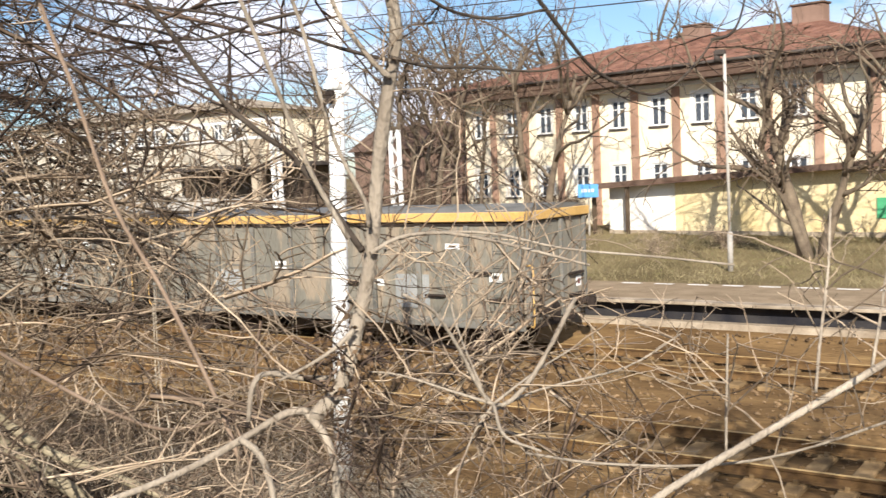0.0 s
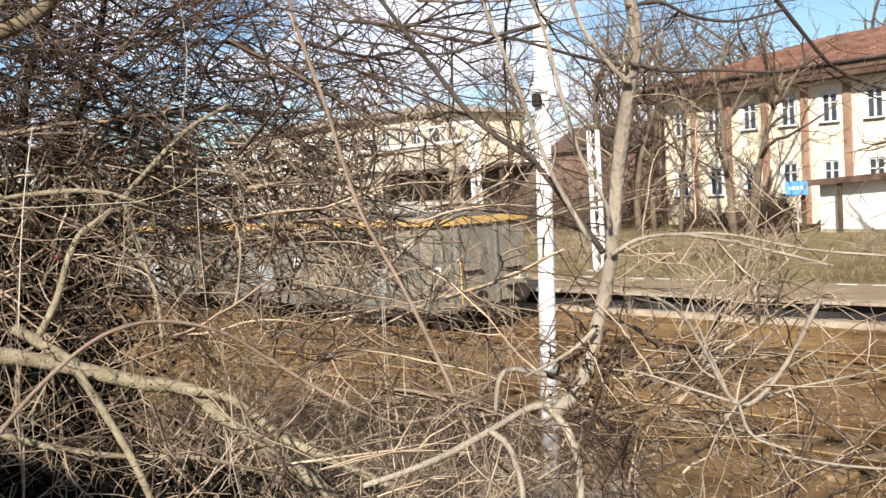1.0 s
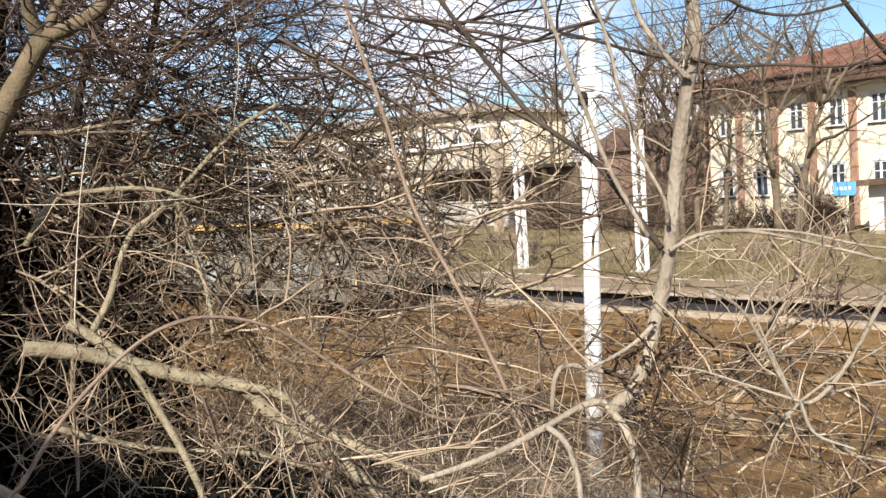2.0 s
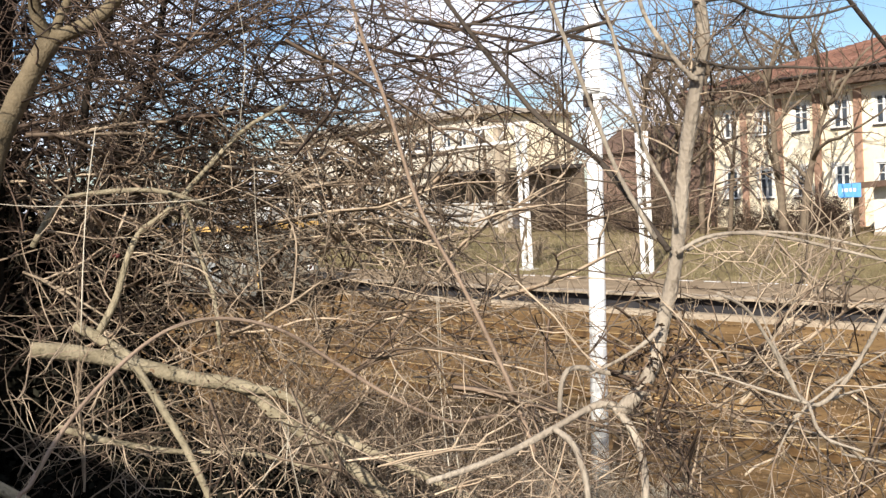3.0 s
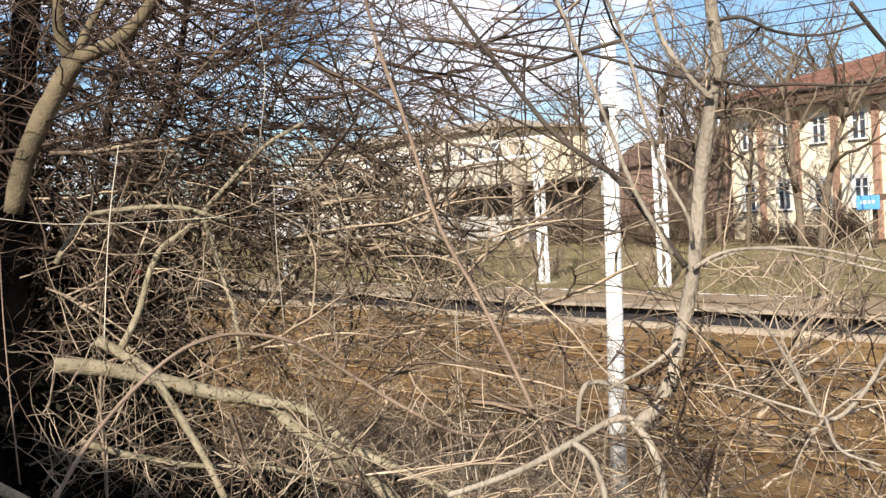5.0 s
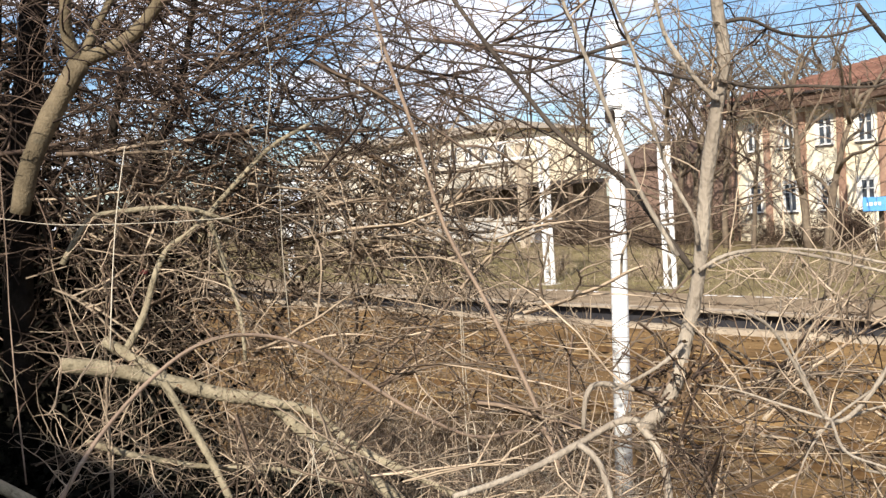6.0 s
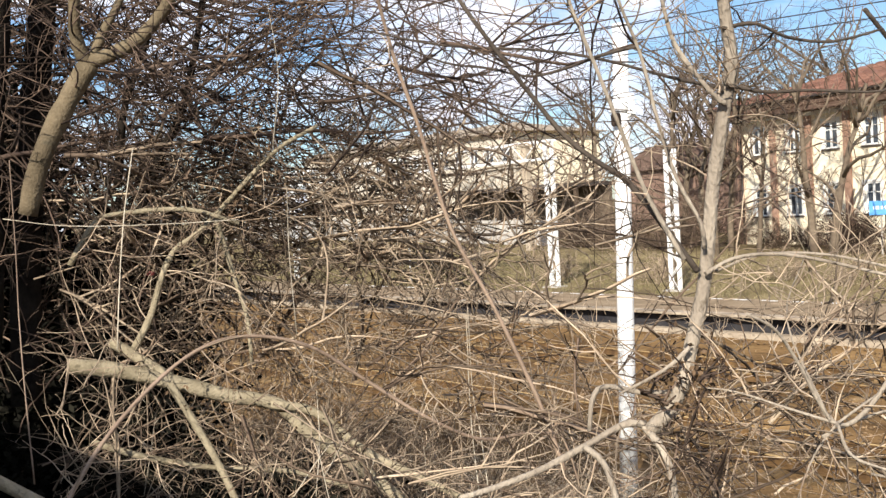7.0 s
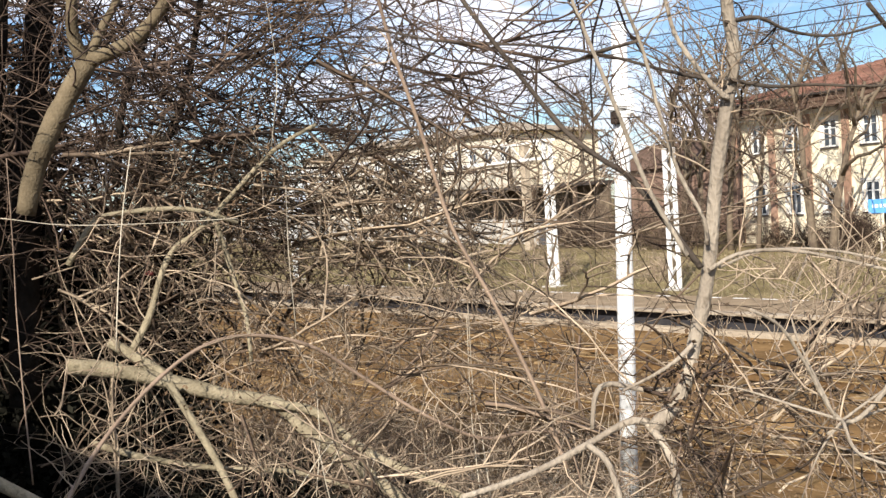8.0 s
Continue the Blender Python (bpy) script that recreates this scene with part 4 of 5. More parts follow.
limb(elder, "limb", [(-1.73, 1.91, 3.61), (-1.76, 1.83, 3.55), (-1.81, 1.74, 3.5), (-1.86, 1.64, 3.46)], 0.0098, 0.0055)
limb(elder, "limb", [(-1.58, 2.01, 4.82), (-1.53, 2.15, 4.84), (-1.49, 2.31, 4.79), (-1.4, 2.48, 4.77), (-1.28, 2.65, 4.81)], 0.0084, 0.0046, M_LIMB_SHADE)
limb(elder, "limb", [(-1.41, 2.76, 4.92), (-1.37, 2.96, 4.75), (-1.33, 3.14, 4.61), (-1.26, 3.33, 4.53), (-1.2, 3.5, 4.5), (-1.15, 3.66, 4.56), (-1.09, 3.81, 4.68), (-1.08, 3.94, 4.77)], 0.0098, 0.0045, M_LIMB_SHADE)
limb(elder, "limb", [(-0.77, 3.1, 4.67), (-0.77, 3.31, 4.71), (-0.79, 3.5, 4.8), (-0.81, 3.68, 4.98)], 0.0075, 0.0034, M_LIMB_SHADE)
limb(elder, "limb", [(0.07, 2.58, 3.54), (0.0, 2.49, 3.51), (-0.09, 2.39, 3.45), (-0.23, 2.26, 3.36), (-0.37, 2.12, 3.27), (-0.52, 1.95, 3.17), (-0.61, 1.8, 3.09)], 0.0113, 0.0123)
limb(elder, "limb", [(-1.09, 2.05, 3.19), (-0.87, 2.17, 3.15), (-0.54, 2.31, 3.15), (-0.28, 2.42, 3.2), (-0.01, 2.51, 3.31), (0.11, 2.55, 3.37)], 0.005, 0.0044)
limb(elder, "limb", [(-1.8, 2.2, 3.88), (-1.66, 2.31, 3.94), (-1.45, 2.45, 3.93), (-1.2, 2.59, 3.86), (-0.91, 2.74, 3.82), (-0.61, 2.85, 3.78)], 0.0063, 0.0042)
limb(elder, "limb", [(-1.24, 2.0, 3.31), (-1.14, 2.23, 3.37), (-0.92, 2.52, 3.42), (-0.79, 2.74, 3.52)], 0.0057, 0.0035)
limb(elder, "limb", [(-0.14, 2.2, 3.46), (-0.15, 2.3, 3.61), (-0.15, 2.4, 3.81), (-0.16, 2.48, 4.01)], 0.0052, 0.0037)
limb(elder, "limb", [(-0.41, 2.16, 3.24), (-0.44, 2.26, 3.41), (-0.46, 2.34, 3.6)], 0.0048, 0.0037)
limb(elder, "limb", [(0.01, 2.26, 3.54), (0.02, 2.33, 3.68), (0.03, 2.41, 3.87)], 0.0052, 0.0036)
limb(elder, "limb", [(-1.03, 2.34, 3.7), (-1.12, 2.16, 3.43), (-1.19, 2.01, 3.36), (-1.27, 1.92, 3.58), (-1.3, 1.83, 3.71), (-1.34, 1.72, 3.78)], 0.0098, 0.005)
limb(elder, "limb", [(-1.17, 1.98, 3.37), (-1.07, 1.89, 3.29), (-0.91, 1.85, 3.27)], 0.0073, 0.0038)
limb(elder, "limb", [(-1.17, 1.98, 3.37), (-1.12, 2.2, 3.45), (-1.05, 2.41, 3.52)], 0.0053, 0.0029)
limb(elder, "limb", [(-1.17, 1.98, 3.37), (-1.37, 1.99, 3.4), (-1.58, 1.98, 3.44), (-1.76, 1.98, 3.44)], 0.006, 0.0029)
limb(elder, "limb", [(-1.17, 1.98, 3.37), (-1.25, 1.96, 3.25), (-1.31, 1.93, 3.08)], 0.0047, 0.0027)
limb(elder, "limb", [(-1.19, 1.97, 3.38), (-1.46, 2.16, 3.7), (-1.54, 2.43, 3.91)], 0.0047, 0.0023)

# bramble
limb(bramble, "stem", [(-4.16, -0.25, 1.5), (-4.64, 0.33, 2.61), (-4.78, 0.51, 2.77), (-4.9, 0.75, 3.0), (-4.98, 1.04, 3.22), (-5.02, 1.35, 3.4), (-5.05, 1.64, 3.47), (-5.04, 1.95, 3.44), (-5.0, 2.26, 3.32), (-4.94, 2.55, 3.1), (-4.76, 2.93, 2.79), (-4.6, 3.29, 2.58), (-4.49, 3.62, 2.57), (-4.34, 3.95, 2.53)], 0.0125, 0.0125)
limb(bramble, "stem", [(-2.86, 2.34, 2.85), (-2.94, 2.31, 3.1), (-3.03, 2.26, 3.36), (-3.14, 2.16, 3.71), (-3.26, 2.02, 4.1), (-3.31, 1.89, 4.62), (-3.32, 1.78, 4.93), (-3.3, 1.68, 5.22), (-3.27, 1.62, 5.37)], 0.0119, 0.0083)

# fallen
limb(fallen, "trunk", [(-7.54, 1.48, 3.11), (-7.37, 1.79, 3.05), (-7.14, 2.16, 2.92), (-6.89, 2.53, 2.77), (-6.64, 2.86, 2.67), (-6.45, 2.99, 2.46), (-6.23, 3.17, 2.26), (-5.87, 3.44, 1.92), (-5.62, 3.58, 1.68)], 0.0652, 0.0518)
limb(fallen, "branch", [(-7.54, 1.85, 3.26), (-7.36, 1.98, 3.13), (-7.14, 2.17, 2.95)], 0.0476, 0.043)
limb(fallen, "branch", [(-7.28, 1.93, 3.2), (-7.25, 2.08, 3.46), (-7.22, 2.19, 3.78), (-7.18, 2.31, 4.0), (-7.07, 2.53, 4.17), (-6.78, 3.05, 4.75), (-6.56, 3.38, 4.97)], 0.0322, 0.0161)
limb(fallen, "branch", [(-6.96, 2.08, 2.93), (-6.73, 2.19, 2.57), (-6.51, 2.25, 2.28), (-6.27, 2.29, 1.91), (-6.06, 2.24, 1.58)], 0.035, 0.025)
limb(fallen, "branch", [(-6.94, 2.57, 4.24), (-6.86, 2.65, 3.79), (-6.76, 2.7, 3.41), (-6.69, 2.68, 3.04)], 0.023, 0.0157)
limb(fallen, "branch", [(-7.3, 1.56, 2.5), (-7.04, 1.88, 2.36), (-6.71, 2.3, 2.24), (-6.32, 2.79, 2.17), (-5.91, 3.15, 2.0)], 0.0287, 0.0154)
limb(fallen, "branch", [(-6.57, 2.77, 2.69), (-6.33, 3.04, 2.6), (-6.02, 3.3, 2.27), (-5.64, 3.62, 2.03), (-5.14, 4.0, 1.72)], 0.0385, 0.0307)
limb(fallen, "branch", [(-7.3, 1.47, 3.93), (-7.24, 1.65, 4.23), (-7.17, 1.81, 4.31), (-6.95, 2.33, 4.32), (-6.77, 2.69, 4.18)], 0.0245, 0.0175)

limb(fallen, "branch", [(-5.95, 0.2, 2.85), (-5.75, 0.44, 2.69), (-5.5, 0.76, 2.43), (-5.2, 1.1, 2.1)], 0.045, 0.035)

# forked
limb(forked, "trunk", [(-7.0, 1.09, 4.34), (-6.94, 1.15, 4.63), (-6.86, 1.25, 4.91), (-6.76, 1.38, 5.19), (-6.65, 1.5, 5.42)], 0.07, 0.079)
limb(forked, "limb", [(-6.67, 1.49, 5.39), (-6.62, 1.4, 5.61), (-6.54, 1.38, 5.84), (-6.45, 1.34, 6.13)], 0.0526, 0.0357)
limb(forked, "limb", [(-6.65, 1.5, 5.42), (-6.63, 1.62, 5.67), (-6.61, 1.74, 5.88), (-6.59, 1.81, 6.14)], 0.0362, 0.0236)
limb(forked, "limb", [(-6.65, 1.5, 5.42), (-6.47, 1.76, 5.55), (-6.31, 1.92, 5.74), (-6.16, 2.0, 5.94), (-6.01, 2.08, 6.15)], 0.0559, 0.0353)

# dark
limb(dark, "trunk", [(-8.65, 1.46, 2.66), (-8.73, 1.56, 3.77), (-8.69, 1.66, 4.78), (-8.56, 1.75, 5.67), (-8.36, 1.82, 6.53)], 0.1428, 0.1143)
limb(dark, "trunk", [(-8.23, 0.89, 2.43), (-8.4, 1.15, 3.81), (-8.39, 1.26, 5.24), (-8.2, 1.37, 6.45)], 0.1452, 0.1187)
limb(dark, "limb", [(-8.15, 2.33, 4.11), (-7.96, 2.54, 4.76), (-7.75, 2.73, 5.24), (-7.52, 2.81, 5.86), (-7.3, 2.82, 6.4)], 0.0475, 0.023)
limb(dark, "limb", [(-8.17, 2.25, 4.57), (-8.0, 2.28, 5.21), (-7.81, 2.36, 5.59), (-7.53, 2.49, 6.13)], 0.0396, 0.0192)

# stalk
limb(stalk, "stalk", [(-6.31, 1.42, 3.34), (-6.33, 1.48, 3.81), (-6.31, 1.54, 4.29), (-6.26, 1.62, 4.77)], 0.0046, 0.0033)
limb(stalk, "stalk", [(-3.84, 0.06, 3.11), (-3.91, 0.07, 3.49), (-3.95, 0.08, 3.84), (-3.96, 0.09, 4.11), (-3.95, 0.09, 4.53)], 0.0036, 0.0024, M_BRAMBLE)
limb(stalk, "stalk", [(-4.81, 3.44, 2.09), (-4.94, 3.51, 2.64), (-5.02, 3.59, 3.38)], 0.0039, 0.0026)
limb(stalk, "stalk", [(-4.76, 3.49, 2.08), (-4.88, 3.54, 2.56), (-4.95, 3.55, 2.84), (-5.02, 3.61, 3.46)], 0.0039, 0.0026)
limb(stalk, "stalk", [(-5.53, 2.5, 2.18), (-5.58, 2.59, 2.56), (-5.64, 2.63, 2.92)], 0.0039, 0.0026)
limb(stalk, "stalk", [(-5.75, 2.56, 3.34), (-5.8, 2.57, 3.93), (-5.79, 2.58, 4.43)], 0.0033, 0.0026)
limb(stalk, "stalk", [(-5.19, 2.12, 2.33), (-5.16, 2.29, 2.53), (-5.12, 2.41, 2.66)], 0.0043, 0.0024)
limb(stalk, "stalk", [(-6.25, 2.75, 4.76), (-6.16, 2.79, 5.32), (-6.1, 2.7, 5.86)], 0.0035, 0.0021)
limb(stalk, "stalk", [(-5.13, 0.38, 4.29), (-5.02, 0.7, 4.23), (-4.85, 1.16, 4.21), (-4.65, 1.56, 4.21)], 0.0026, 0.0021)



def side_twigs(bush, each, length, material, r=0.004, droop=0.0, levels=3, wander=0.2, skip=0):
    """Fine twigs along every limb of a bush."""
    groups = {}
    for line, r0, r1, bark in GROWN[bush][skip:]:
        # twigs on the darkened limbs get the same painted shade
        mine = groups.setdefault(M_TWIG_BLACK_SHADE if bark else material, [])
        m = max(3, int(each * np.linalg.norm(np.diff(line, axis=0), axis=1).sum()))
        s, d, l = fork(line[None], m, 0.7, 1.0, [length], 0.1)
        a = grow(s, d, l, 7, wander, droop)
        mine.append((a, r, r * 0.45))
        s, d, l2 = fork(a, 3, 0.62, 0.55, l)
        b = grow(s, d, l2, 5, wander, droop)
        mine.append((b, r * 0.65, r * 0.35))
        if levels > 2:
            s, d, l3 = fork(b, 2, 0.62, 0.5, l2)
            c = grow(s, d, l3, 4, wander, droop)
            mine.append((c, r * 0.45, r * 0.28))
    for bark, some in groups.items():
        tagged(strands("twig_tangle", some, bark, bush, "fine bare twigs"), kind="stuff")


side_twigs(elder, 4, 0.55, M_TWIG, 0.0042, 0.0, 3, 0.16)
side_twigs(bramble, 2, 0.5, M_TWIG, 0.005, 0.0, 3, 0.14)
side_twigs(fallen, 4, 0.9, M_TWIG, 0.008, -0.02, 3, 0.14)
# these two trees carry shade in the blackish tone of their twigs
side_twigs(forked, 9, 1.3, M_TWIG_BLACK_SHADE, 0.009, 0.02, 3, 0.14)
side_twigs(dark, 6, 1.7, M_TWIG_BLACK_SHADE, 0.010, 0.02, 3, 0.14)


def thicket(name, label, n, centre, size, mean_dir, length, material, r, droop=0.03, kids=4, grand=2, spread=0.5, stem_bark=None):
    """A tangle of twigs grown from feet spread over a box round the centre."""
    t = thing(name, label, "thicket", centre, "thicket on the bank")
    s = rng.uniform(-1, 1, (n, 3)) * np.array(size)
    d = np.array(mean_dir) + rng.normal(0, spread, (n, 3))
    l = rng.uniform(0.4, 1.3, n) * length
    s = s - unit(d) * l[:, None] * 0.5
    k = np.clip(np.exp(rng.normal(-0.15, 0.55, n)), 0.4, 2.8)
    a = grow(s, d, l, 8, 0.1, droop)
    s, d, l2 = fork(a, kids, 0.55, 0.55, l)
    b = grow(s, d, l2, 6, 0.14, droop)
    s, d, l3 = fork(b, grand, 0.55, 0.55, l2)
    c = grow(s, d, l3, 5, 0.16, droop)
    for i in np.argsort(-k)[: max(3, n // 9)]:
        line = grow(a[i, :1], a[i, 1:2] - a[i, :1], [l[i] * 1.15], 9, 0.09, droop)[0]
        strands_round("stem", line, r * 1.4, r * 0.25, stem_bark or material, t, True)
    k2 = np.repeat(k, kids)
    k3 = np.repeat(k2, grand)
    tagged(strands("twig_tangle", [(a, r * k, r * k * 0.5), (b, r * k2 * 0.6, r * k2 * 0.34), (c, r * k3 * 0.42, r * k3 * 0.26)], material, t), kind="stuff")
    return t


RIGHT = (0.63, 0.77, 0.0)
# crown copies differ by light: blackish for shaded twigs, brown for sunlit
crown = "crown of bare twigs with shade put into their dark bark"
thicket("twig_crown", crown, 58, (-7.85, 2.97, 5.65), (1.0, 1.0, 0.7), RIGHT, 2.4, M_TWIG_BLACK_SHADE, 0.010, 0.012)
thicket("twig_crown", crown, 42, (-6.58, 3.96, 5.5), (1.0, 1.0, 0.65), RIGHT, 2.2, M_TWIG_BLACK_SHADE, 0.009, 0.012)
thicket("twig_crown", crown, 74, (-8.8, 2.2, 5.5), (0.8, 0.8, 0.9), RIGHT, 2.0, M_TWIG_BLACK_SHADE, 0.011, 0.012)
thicket("twig_crown", crown, 13, (-4.3, 3.7, 5.3), (0.8, 0.9, 0.35), RIGHT, 2.0, M_TWIG_BLACK_SHADE, 0.007, 0.012)
thicket("twig_crown", "crown of bare twigs in a browner tone for sunlit ones", 28, (-7.5, 3.3, 5.5), (1.1, 1.0, 0.7), RIGHT, 2.2, M_TWIG_DARK, 0.0085, 0.012)
thicket("twig_crown", "crown of bare twigs in a browner tone for sunlit ones", 14, (-6.3, 4.2, 5.2), (1.0, 1.0, 0.5), RIGHT, 2.0, M_TWIG_DARK, 0.0080, 0.012)
thicket("twig_crown", "crown of bare twigs in a browner tone for sunlit ones", 16, (-8.2, 2.6, 5.2), (0.9, 0.9, 0.7), RIGHT, 2.0, M_TWIG_DARK, 0.0090, 0.012)
tangle = "tangled bare twigs lit by the sun"
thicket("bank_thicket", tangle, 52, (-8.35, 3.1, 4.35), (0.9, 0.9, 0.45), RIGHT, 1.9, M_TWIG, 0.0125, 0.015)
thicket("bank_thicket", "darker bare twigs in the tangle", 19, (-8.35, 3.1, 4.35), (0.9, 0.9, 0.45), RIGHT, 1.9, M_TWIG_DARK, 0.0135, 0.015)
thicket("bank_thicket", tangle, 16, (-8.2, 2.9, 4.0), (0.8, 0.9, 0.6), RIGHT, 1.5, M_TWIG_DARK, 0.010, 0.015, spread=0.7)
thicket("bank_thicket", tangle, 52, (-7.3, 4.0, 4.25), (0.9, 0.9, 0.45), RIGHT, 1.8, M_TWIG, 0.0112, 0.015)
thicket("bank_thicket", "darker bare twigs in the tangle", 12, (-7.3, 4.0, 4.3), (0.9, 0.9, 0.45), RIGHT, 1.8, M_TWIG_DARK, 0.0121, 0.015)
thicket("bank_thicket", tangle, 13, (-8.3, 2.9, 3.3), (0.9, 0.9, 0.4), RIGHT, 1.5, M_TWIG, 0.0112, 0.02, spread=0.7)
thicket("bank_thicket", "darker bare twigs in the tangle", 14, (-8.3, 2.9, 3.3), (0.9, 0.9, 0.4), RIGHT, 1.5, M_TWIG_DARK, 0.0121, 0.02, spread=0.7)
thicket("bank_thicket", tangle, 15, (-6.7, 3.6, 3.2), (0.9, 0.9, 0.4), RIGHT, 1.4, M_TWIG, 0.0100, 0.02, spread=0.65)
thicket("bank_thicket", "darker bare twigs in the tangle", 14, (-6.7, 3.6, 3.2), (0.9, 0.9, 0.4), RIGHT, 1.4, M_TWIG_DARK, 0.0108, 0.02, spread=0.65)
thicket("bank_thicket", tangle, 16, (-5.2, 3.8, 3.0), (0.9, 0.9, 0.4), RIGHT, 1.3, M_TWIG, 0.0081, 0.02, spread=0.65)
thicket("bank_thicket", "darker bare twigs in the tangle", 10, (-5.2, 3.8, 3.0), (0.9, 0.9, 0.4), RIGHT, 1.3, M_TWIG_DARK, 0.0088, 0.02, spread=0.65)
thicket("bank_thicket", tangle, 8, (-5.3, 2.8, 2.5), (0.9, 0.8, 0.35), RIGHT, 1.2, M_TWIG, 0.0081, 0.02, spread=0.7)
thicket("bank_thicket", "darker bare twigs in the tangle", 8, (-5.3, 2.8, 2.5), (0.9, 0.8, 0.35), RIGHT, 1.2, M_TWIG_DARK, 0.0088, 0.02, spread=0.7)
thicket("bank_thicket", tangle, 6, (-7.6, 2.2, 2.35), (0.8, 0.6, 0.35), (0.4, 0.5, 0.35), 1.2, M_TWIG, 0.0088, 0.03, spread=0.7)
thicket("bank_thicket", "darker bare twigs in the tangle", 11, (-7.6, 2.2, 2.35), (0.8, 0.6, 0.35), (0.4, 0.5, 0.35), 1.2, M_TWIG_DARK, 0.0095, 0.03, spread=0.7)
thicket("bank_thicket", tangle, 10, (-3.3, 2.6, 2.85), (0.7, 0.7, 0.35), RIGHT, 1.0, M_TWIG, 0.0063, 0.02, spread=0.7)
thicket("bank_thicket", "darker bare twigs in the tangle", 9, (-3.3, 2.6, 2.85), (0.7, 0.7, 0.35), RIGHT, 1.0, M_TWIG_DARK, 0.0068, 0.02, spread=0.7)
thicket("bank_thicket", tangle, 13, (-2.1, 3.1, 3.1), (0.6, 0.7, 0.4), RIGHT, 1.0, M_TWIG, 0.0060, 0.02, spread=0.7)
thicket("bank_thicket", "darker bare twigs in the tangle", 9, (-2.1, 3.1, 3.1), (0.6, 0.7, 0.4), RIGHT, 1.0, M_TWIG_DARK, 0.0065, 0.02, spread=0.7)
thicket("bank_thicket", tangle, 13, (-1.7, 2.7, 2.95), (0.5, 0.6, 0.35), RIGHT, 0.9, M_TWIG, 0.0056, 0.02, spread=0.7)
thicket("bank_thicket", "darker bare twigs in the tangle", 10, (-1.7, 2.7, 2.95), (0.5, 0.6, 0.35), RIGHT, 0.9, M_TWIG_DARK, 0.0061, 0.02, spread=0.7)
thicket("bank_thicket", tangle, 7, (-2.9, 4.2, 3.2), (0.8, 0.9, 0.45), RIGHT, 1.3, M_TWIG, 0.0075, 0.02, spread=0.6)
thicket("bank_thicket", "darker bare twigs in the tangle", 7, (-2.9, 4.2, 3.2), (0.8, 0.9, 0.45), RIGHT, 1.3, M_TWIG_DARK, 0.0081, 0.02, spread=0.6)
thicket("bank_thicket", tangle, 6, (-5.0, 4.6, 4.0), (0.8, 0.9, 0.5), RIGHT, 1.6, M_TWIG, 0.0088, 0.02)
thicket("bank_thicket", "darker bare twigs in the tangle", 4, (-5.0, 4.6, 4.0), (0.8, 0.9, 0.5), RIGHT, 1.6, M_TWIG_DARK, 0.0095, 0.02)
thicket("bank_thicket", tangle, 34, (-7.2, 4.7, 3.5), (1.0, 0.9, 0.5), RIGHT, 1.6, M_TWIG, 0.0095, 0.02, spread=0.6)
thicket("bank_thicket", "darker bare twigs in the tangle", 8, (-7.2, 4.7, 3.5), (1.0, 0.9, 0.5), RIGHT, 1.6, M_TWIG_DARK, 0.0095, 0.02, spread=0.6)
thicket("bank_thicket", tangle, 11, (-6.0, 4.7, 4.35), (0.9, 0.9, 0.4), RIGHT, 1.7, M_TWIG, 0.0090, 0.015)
# blackish colour gives this thicket its shade
thicket("shaded_thicket", "thicket between the trunks with shade put into its bark colour", 60, (-9.2, 1.8, 4.2), (0.8, 0.7, 1.3), RIGHT, 1.3, M_TWIG_BLACK_SHADE, 0.009, 0.02, spread=0.7)
thicket("bush_crown", "upper crown of the bare elder bush", 18, (-1.5, 2.0, 6.9), (1.3, 1.2, 0.7), (0.2, 0.2, 0.5), 1.4, M_TWIG, 0.010, 0.0, spread=0.8)

# the hedge goes on along the bank and shades the nearer track
thicket("bush_crown", "bare bush further along the bank, shading the track", 60, (2.6, 3.2, 7.0), (1.7, 0.8, 0.7), (0.1, 0.1, 0.6), 1.6, M_TWIG, 0.022, 0.0, spread=0.8)
bare_tree("bare tree further along the bank, shading the track", (5.4, 2.4, ground_z(5.4, 2.4)), 7.5, 0.2, 0.6, (0, 0, 1), 12, group="trees on the bank")

# rooted bushes at the foot of the bank
weeds = [(-8.9, 5.3), (-9.7, 4.3), (-8.0, 5.0), (-7.1, 4.7), (-8.4, 3.9), (-6.3, 4.3), (-7.5, 3.6), (-9.6, 5.9), (-10.4, 5.0), (-7.6, 5.9), (-6.6, 3.3)]
shrub_mass("weed_bush", "tangled tan weed bush at the foot of the bank", weeds, 2.0, M_TWIG, 24, 0.011, group="weed bushes on the bank", spread=0.6)
shrub_mass("weed_bush", "dark weed bush low on the bank", [(-9.0, 4.6), (-8.2, 4.5), (-6.9, 4.1), (-7.9, 3.2), (-6.1, 3.4)], 1.5, M_TWIG_DARK, 24, 0.011, group="weed bushes on the bank", spread=0.7)
shrub_mass("weed_bush", "low straw-coloured weeds at the edge of the track bed", [(-9.5, 7.8), (-8.8, 8.5), (-8.0, 8.3), (-7.4, 9.1), (-6.6, 8.7), (-10.2, 7.2), (-9.2, 6.8), (-7.0, 7.6), (-10.9, 8.2)], 0.75, M_STALK, 26, 0.008, group="weed bushes on the bank", spread=0.9)
shrub_mass("weed_bush", "low tan weed bush beside the track", [(-5.0, 5.4), (-4.2, 4.6), (-3.4, 5.6), (-5.8, 6.2)], 1.1, M_TWIG, 20, 0.009, group="weed bushes on the bank", spread=0.8)

thicket("bank_thicket", "thin pale twigs before the near-black shade leaves", 6, (-6.4, 1.2, 2.7), (0.5, 0.4, 0.5), (0.2, 0.3, 0.6), 0.9, M_TWIG, 0.0042, 0.0, spread=0.6)
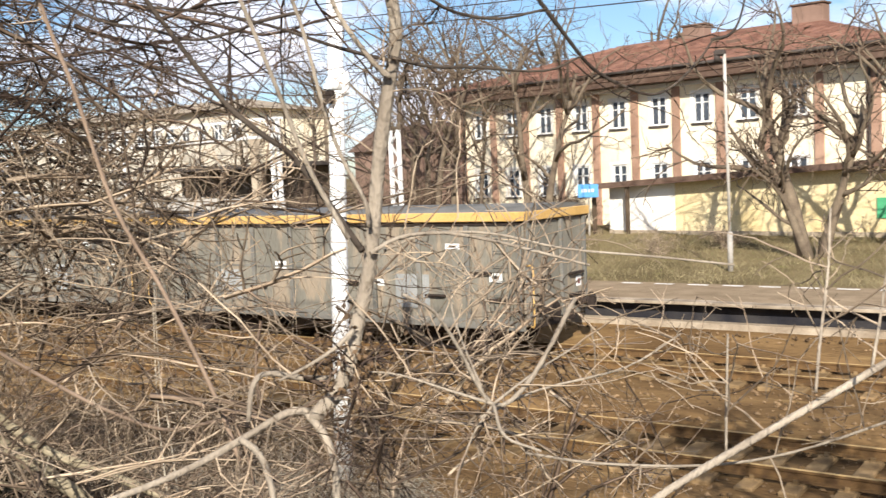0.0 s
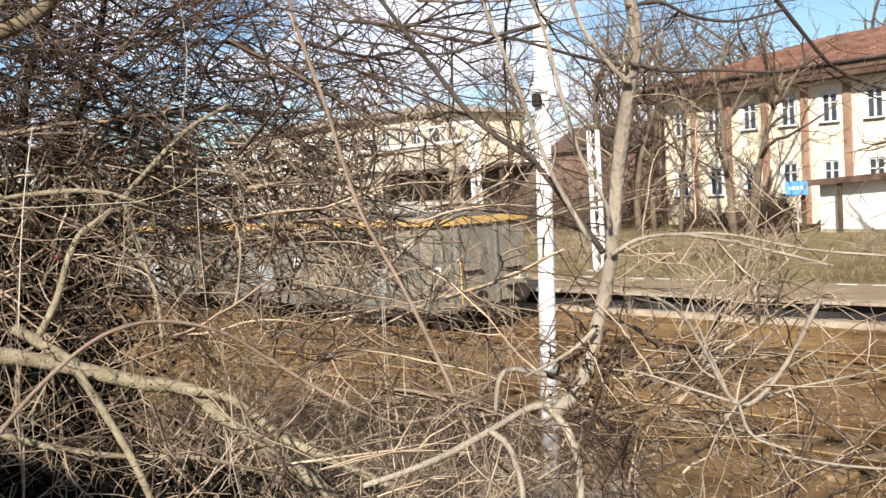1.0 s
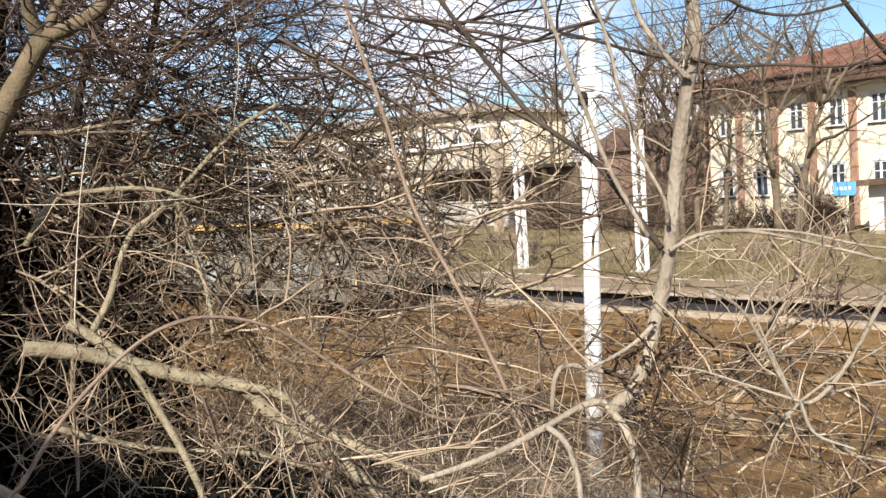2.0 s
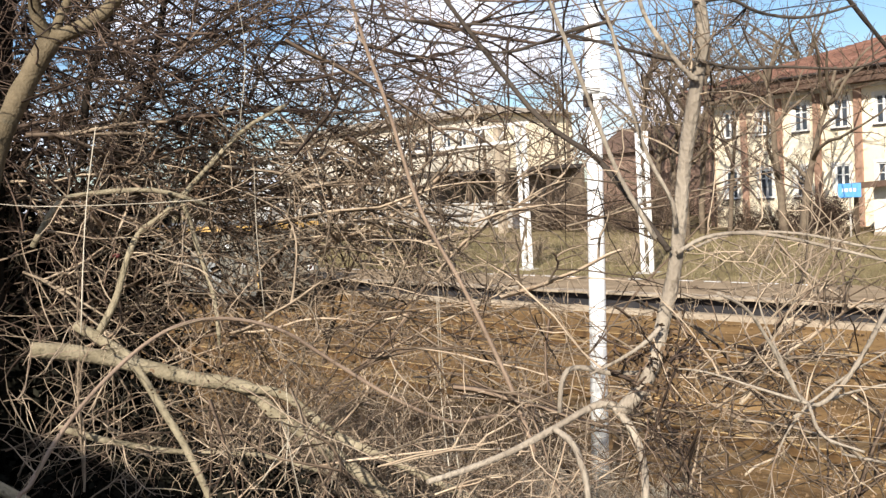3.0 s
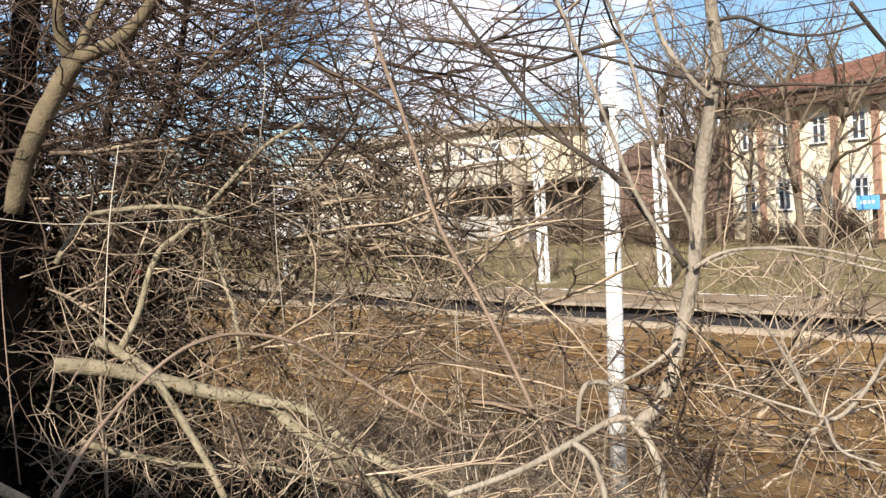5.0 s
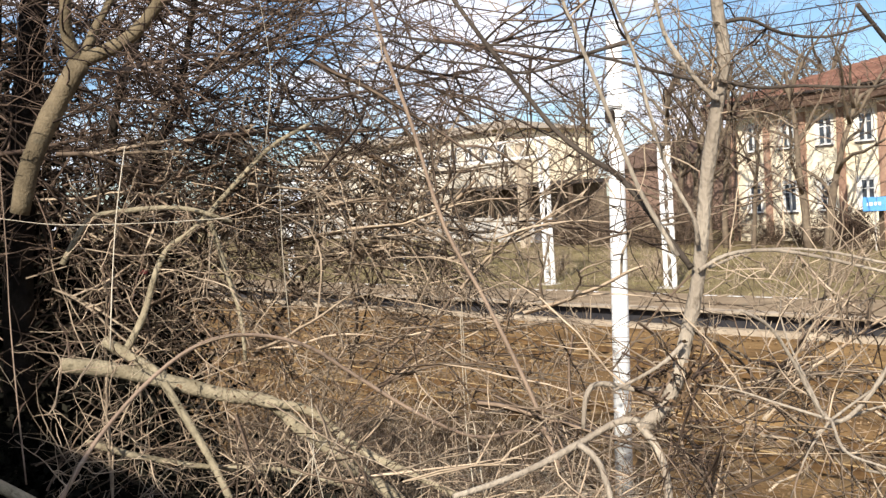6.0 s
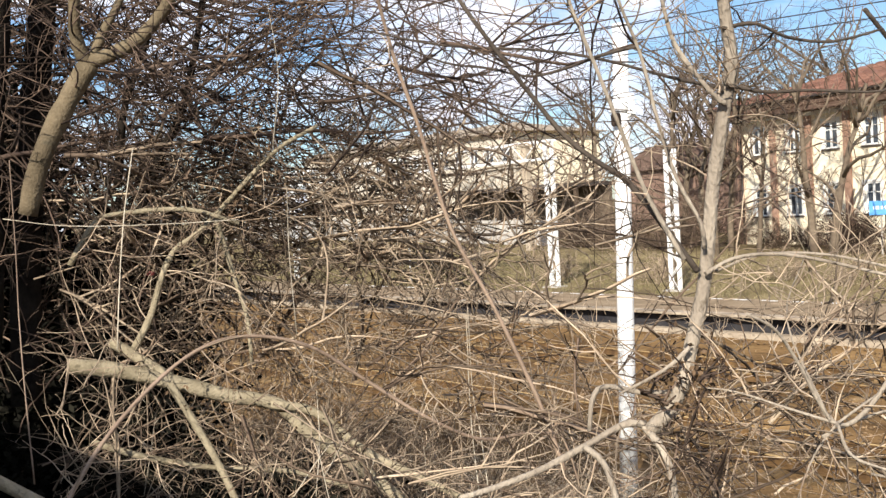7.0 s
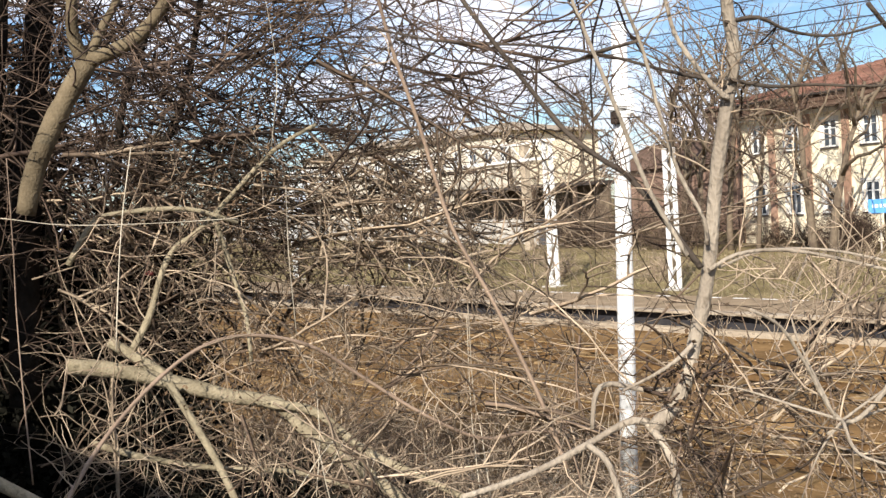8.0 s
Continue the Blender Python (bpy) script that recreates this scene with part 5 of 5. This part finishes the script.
thicket("bank_thicket", "thin pale twigs before the near-black shade leaves", 5, (-6.9, 1.7, 3.3), (0.5, 0.4, 0.6), (0.2, 0.3, 0.6), 1.0, M_TWIG, 0.0042, 0.0, spread=0.6)

thicket("dead_vine", "dead blackish vine hanging from the elder's foot", 12, (-1.58, 1.75, 3.28), (0.1, 0.1, 0.25), (0.05, 0.05, -1.0), 0.35, M_TWIG_BLACK_SHADE, 0.0045, 0.0, spread=0.45)
thicket("dead_vine", "dead blackish vine wound round the elder's foot", 9, (-1.75, 1.9, 3.42), (0.12, 0.12, 0.12), (0.5, 0.6, 0.0), 0.3, M_TWIG_BLACK_SHADE, 0.0045, 0.0, spread=0.8)

# upright straw stalks over the slope
wn = 40
wx, wy = rng.uniform(-8.5, -1.5, wn), rng.uniform(1.6, 5.5, wn)
wz = np.array([ground_z(a, b) for a, b in zip(wx, wy)])
wd = np.stack([rng.normal(0, 0.2, wn), rng.normal(0, 0.2, wn), np.ones(wn)], 1)
ws = grow(np.stack([wx, wy, wz], 1), wd, rng.uniform(0.6, 1.7, wn), 7, 0.05, 0.01)
s_, d_, l_ = fork(ws, 3, 0.5, 0.3, np.ones(wn), 0.5)
tagged(strands("weed_stalks", [(ws, 0.006, 0.003), (grow(s_, d_, l_, 4, 0.12), 0.003, 0.0015)], M_STALK), "upright dry straw-coloured weed stalks", "weeds", kind="stuff")

# low near-black leaf mass, standing for shade at the foot of the dark trunks
def leaf_mass(name, label, n, centre, size, material, leaf=0.05):
    c = rng.normal(0, 0.5, (n, 3)) * np.array(size) + np.array(centre)
    u = unit(rng.normal(0, 1, (n, 3))) * leaf
    w = unit(np.cross(u, rng.normal(0, 1, (n, 3)))) * leaf * 0.6
    v = np.stack([c - u, c + w, c + u, c - w], 1).reshape(-1, 3)
    me = bpy.data.meshes.new(name)
    me.from_pydata(v.tolist(), [], np.arange(n * 4).reshape(-1, 4).tolist())
    me.materials.append(material)
    return tagged(new(name, me), label, "foliage", kind="stuff")


leaf_mass("ivy_leaves", "near-black leaves painting in the shade round the trunks", 24000, (-10.2, 1.5, 3.9), (0.75, 0.75, 1.9), M_SHADE_LEAF, 0.075)


# litter this black puts the slope's shade into its colour
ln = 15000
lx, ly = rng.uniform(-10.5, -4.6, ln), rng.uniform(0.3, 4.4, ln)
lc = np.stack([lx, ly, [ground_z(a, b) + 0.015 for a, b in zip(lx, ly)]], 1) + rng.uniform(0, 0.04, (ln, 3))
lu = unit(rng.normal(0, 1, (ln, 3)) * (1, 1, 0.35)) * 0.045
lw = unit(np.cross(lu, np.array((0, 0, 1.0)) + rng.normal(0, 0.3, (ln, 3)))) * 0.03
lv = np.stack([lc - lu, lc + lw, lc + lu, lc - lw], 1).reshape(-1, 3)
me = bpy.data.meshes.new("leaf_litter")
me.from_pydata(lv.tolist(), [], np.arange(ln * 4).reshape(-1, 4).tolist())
me.materials.append(M_SHADE_LEAF)
tagged(new("leaf_litter", me), "near-black litter painting in the shade under the fallen tree", "leaf litter", kind="stuff")
leaf_mass("ivy_leaves", "near-black leaves painting in the shade behind the thicket", 4200, (-10.0, 3.0, 3.3), (0.6, 0.75, 0.95), M_SHADE_LEAF, 0.08)

# more near-black leaves in place of the shade low on the bank
leaf_mass("ivy_leaves", "near-black leaves painting in shade low on the bank behind the fallen tree", 15000, (-9.3, 2.3, 2.2), (0.7, 1.0, 0.7), M_SHADE_LEAF, 0.05)
leaf_mass("ivy_leaves", "near-black leaves painting in shade on the slope below the fallen tree", 12000, (-7.7, 2.5, 1.5), (1.6, 1.1, 0.4), M_SHADE_LEAF, 0.045)

# withered leaves in the elder's foot and on the bramble
leaf_mass("withered_leaves", "withered brown leaves caught in the elder", 260, (-1.78, 1.98, 3.45), (0.14, 0.14, 0.2), M_LEAF, 0.016)
leaf_mass("withered_leaves", "withered brown leaves caught in the twigs", 160, (-6.9, 2.9, 4.5), (0.5, 0.5, 0.35), M_LEAF, 0.022)
leaf_mass("withered_leaves", "withered brown leaves caught in the twigs", 220, (-6.4, 2.6, 3.1), (0.8, 0.7, 0.4), M_LEAF, 0.02)

rag = bmesh.new()
bmesh.ops.create_icosphere(rag, subdivisions=3, radius=0.035)
for v in rag.verts:
    v.co *= 1 + 0.7 * noise.noise(v.co * 14)
    v.co.z *= 0.7
me = bpy.data.meshes.new("red_rag")
rag.to_mesh(me)
rag.free()
me.materials.append(M_RED)
rag = new("red_rag", me)
rag.location = (-7.9, 2.38, 3.78)
tagged(rag, "crumpled faded red rag caught in the twigs", "rag")

# wires fixed to the white pole
for dy, z in ((-0.1, 6.2), (0.1, 6.4), (-0.1, 6.6)):
    for far, end in ((26.0, 7.4), (-110.0, 7.6)):
        w = bmesh.new()
        line = [Vector((-8.82 + (far + 8.82) * i / 24, 9.8 + dy, z + (end - 7.0) * i / 24 - 0.6 * math.sin(math.pi * i / 24))) for i in range(25)]
        tube(w, line, 0.008, 0.008, 5)
        me = bpy.data.meshes.new("overhead_wire")
        w.to_mesh(me)
        w.free()
        me.materials.append(M_WIRE)
        tagged(new("overhead_wire", me), "thin dark wire fixed to the white pole", "wire", "overhead wires")


# ---- what moves ----
def motions():
    noses = ((0.0, -10.6), (0.4, -14.1), (0.8, -17.5), (1.2, -20.5), (1.7, -23.9), (3.0, -32.3), (5.0, -45.0), (8.0, -64.0))
    for w, dx in ((last_wagon, 0.0), (next_wagon, -13.8)):
        walk(w, [(t, pose(x + dx, TRACK_B, 0)) for t, x in noses])



motions()
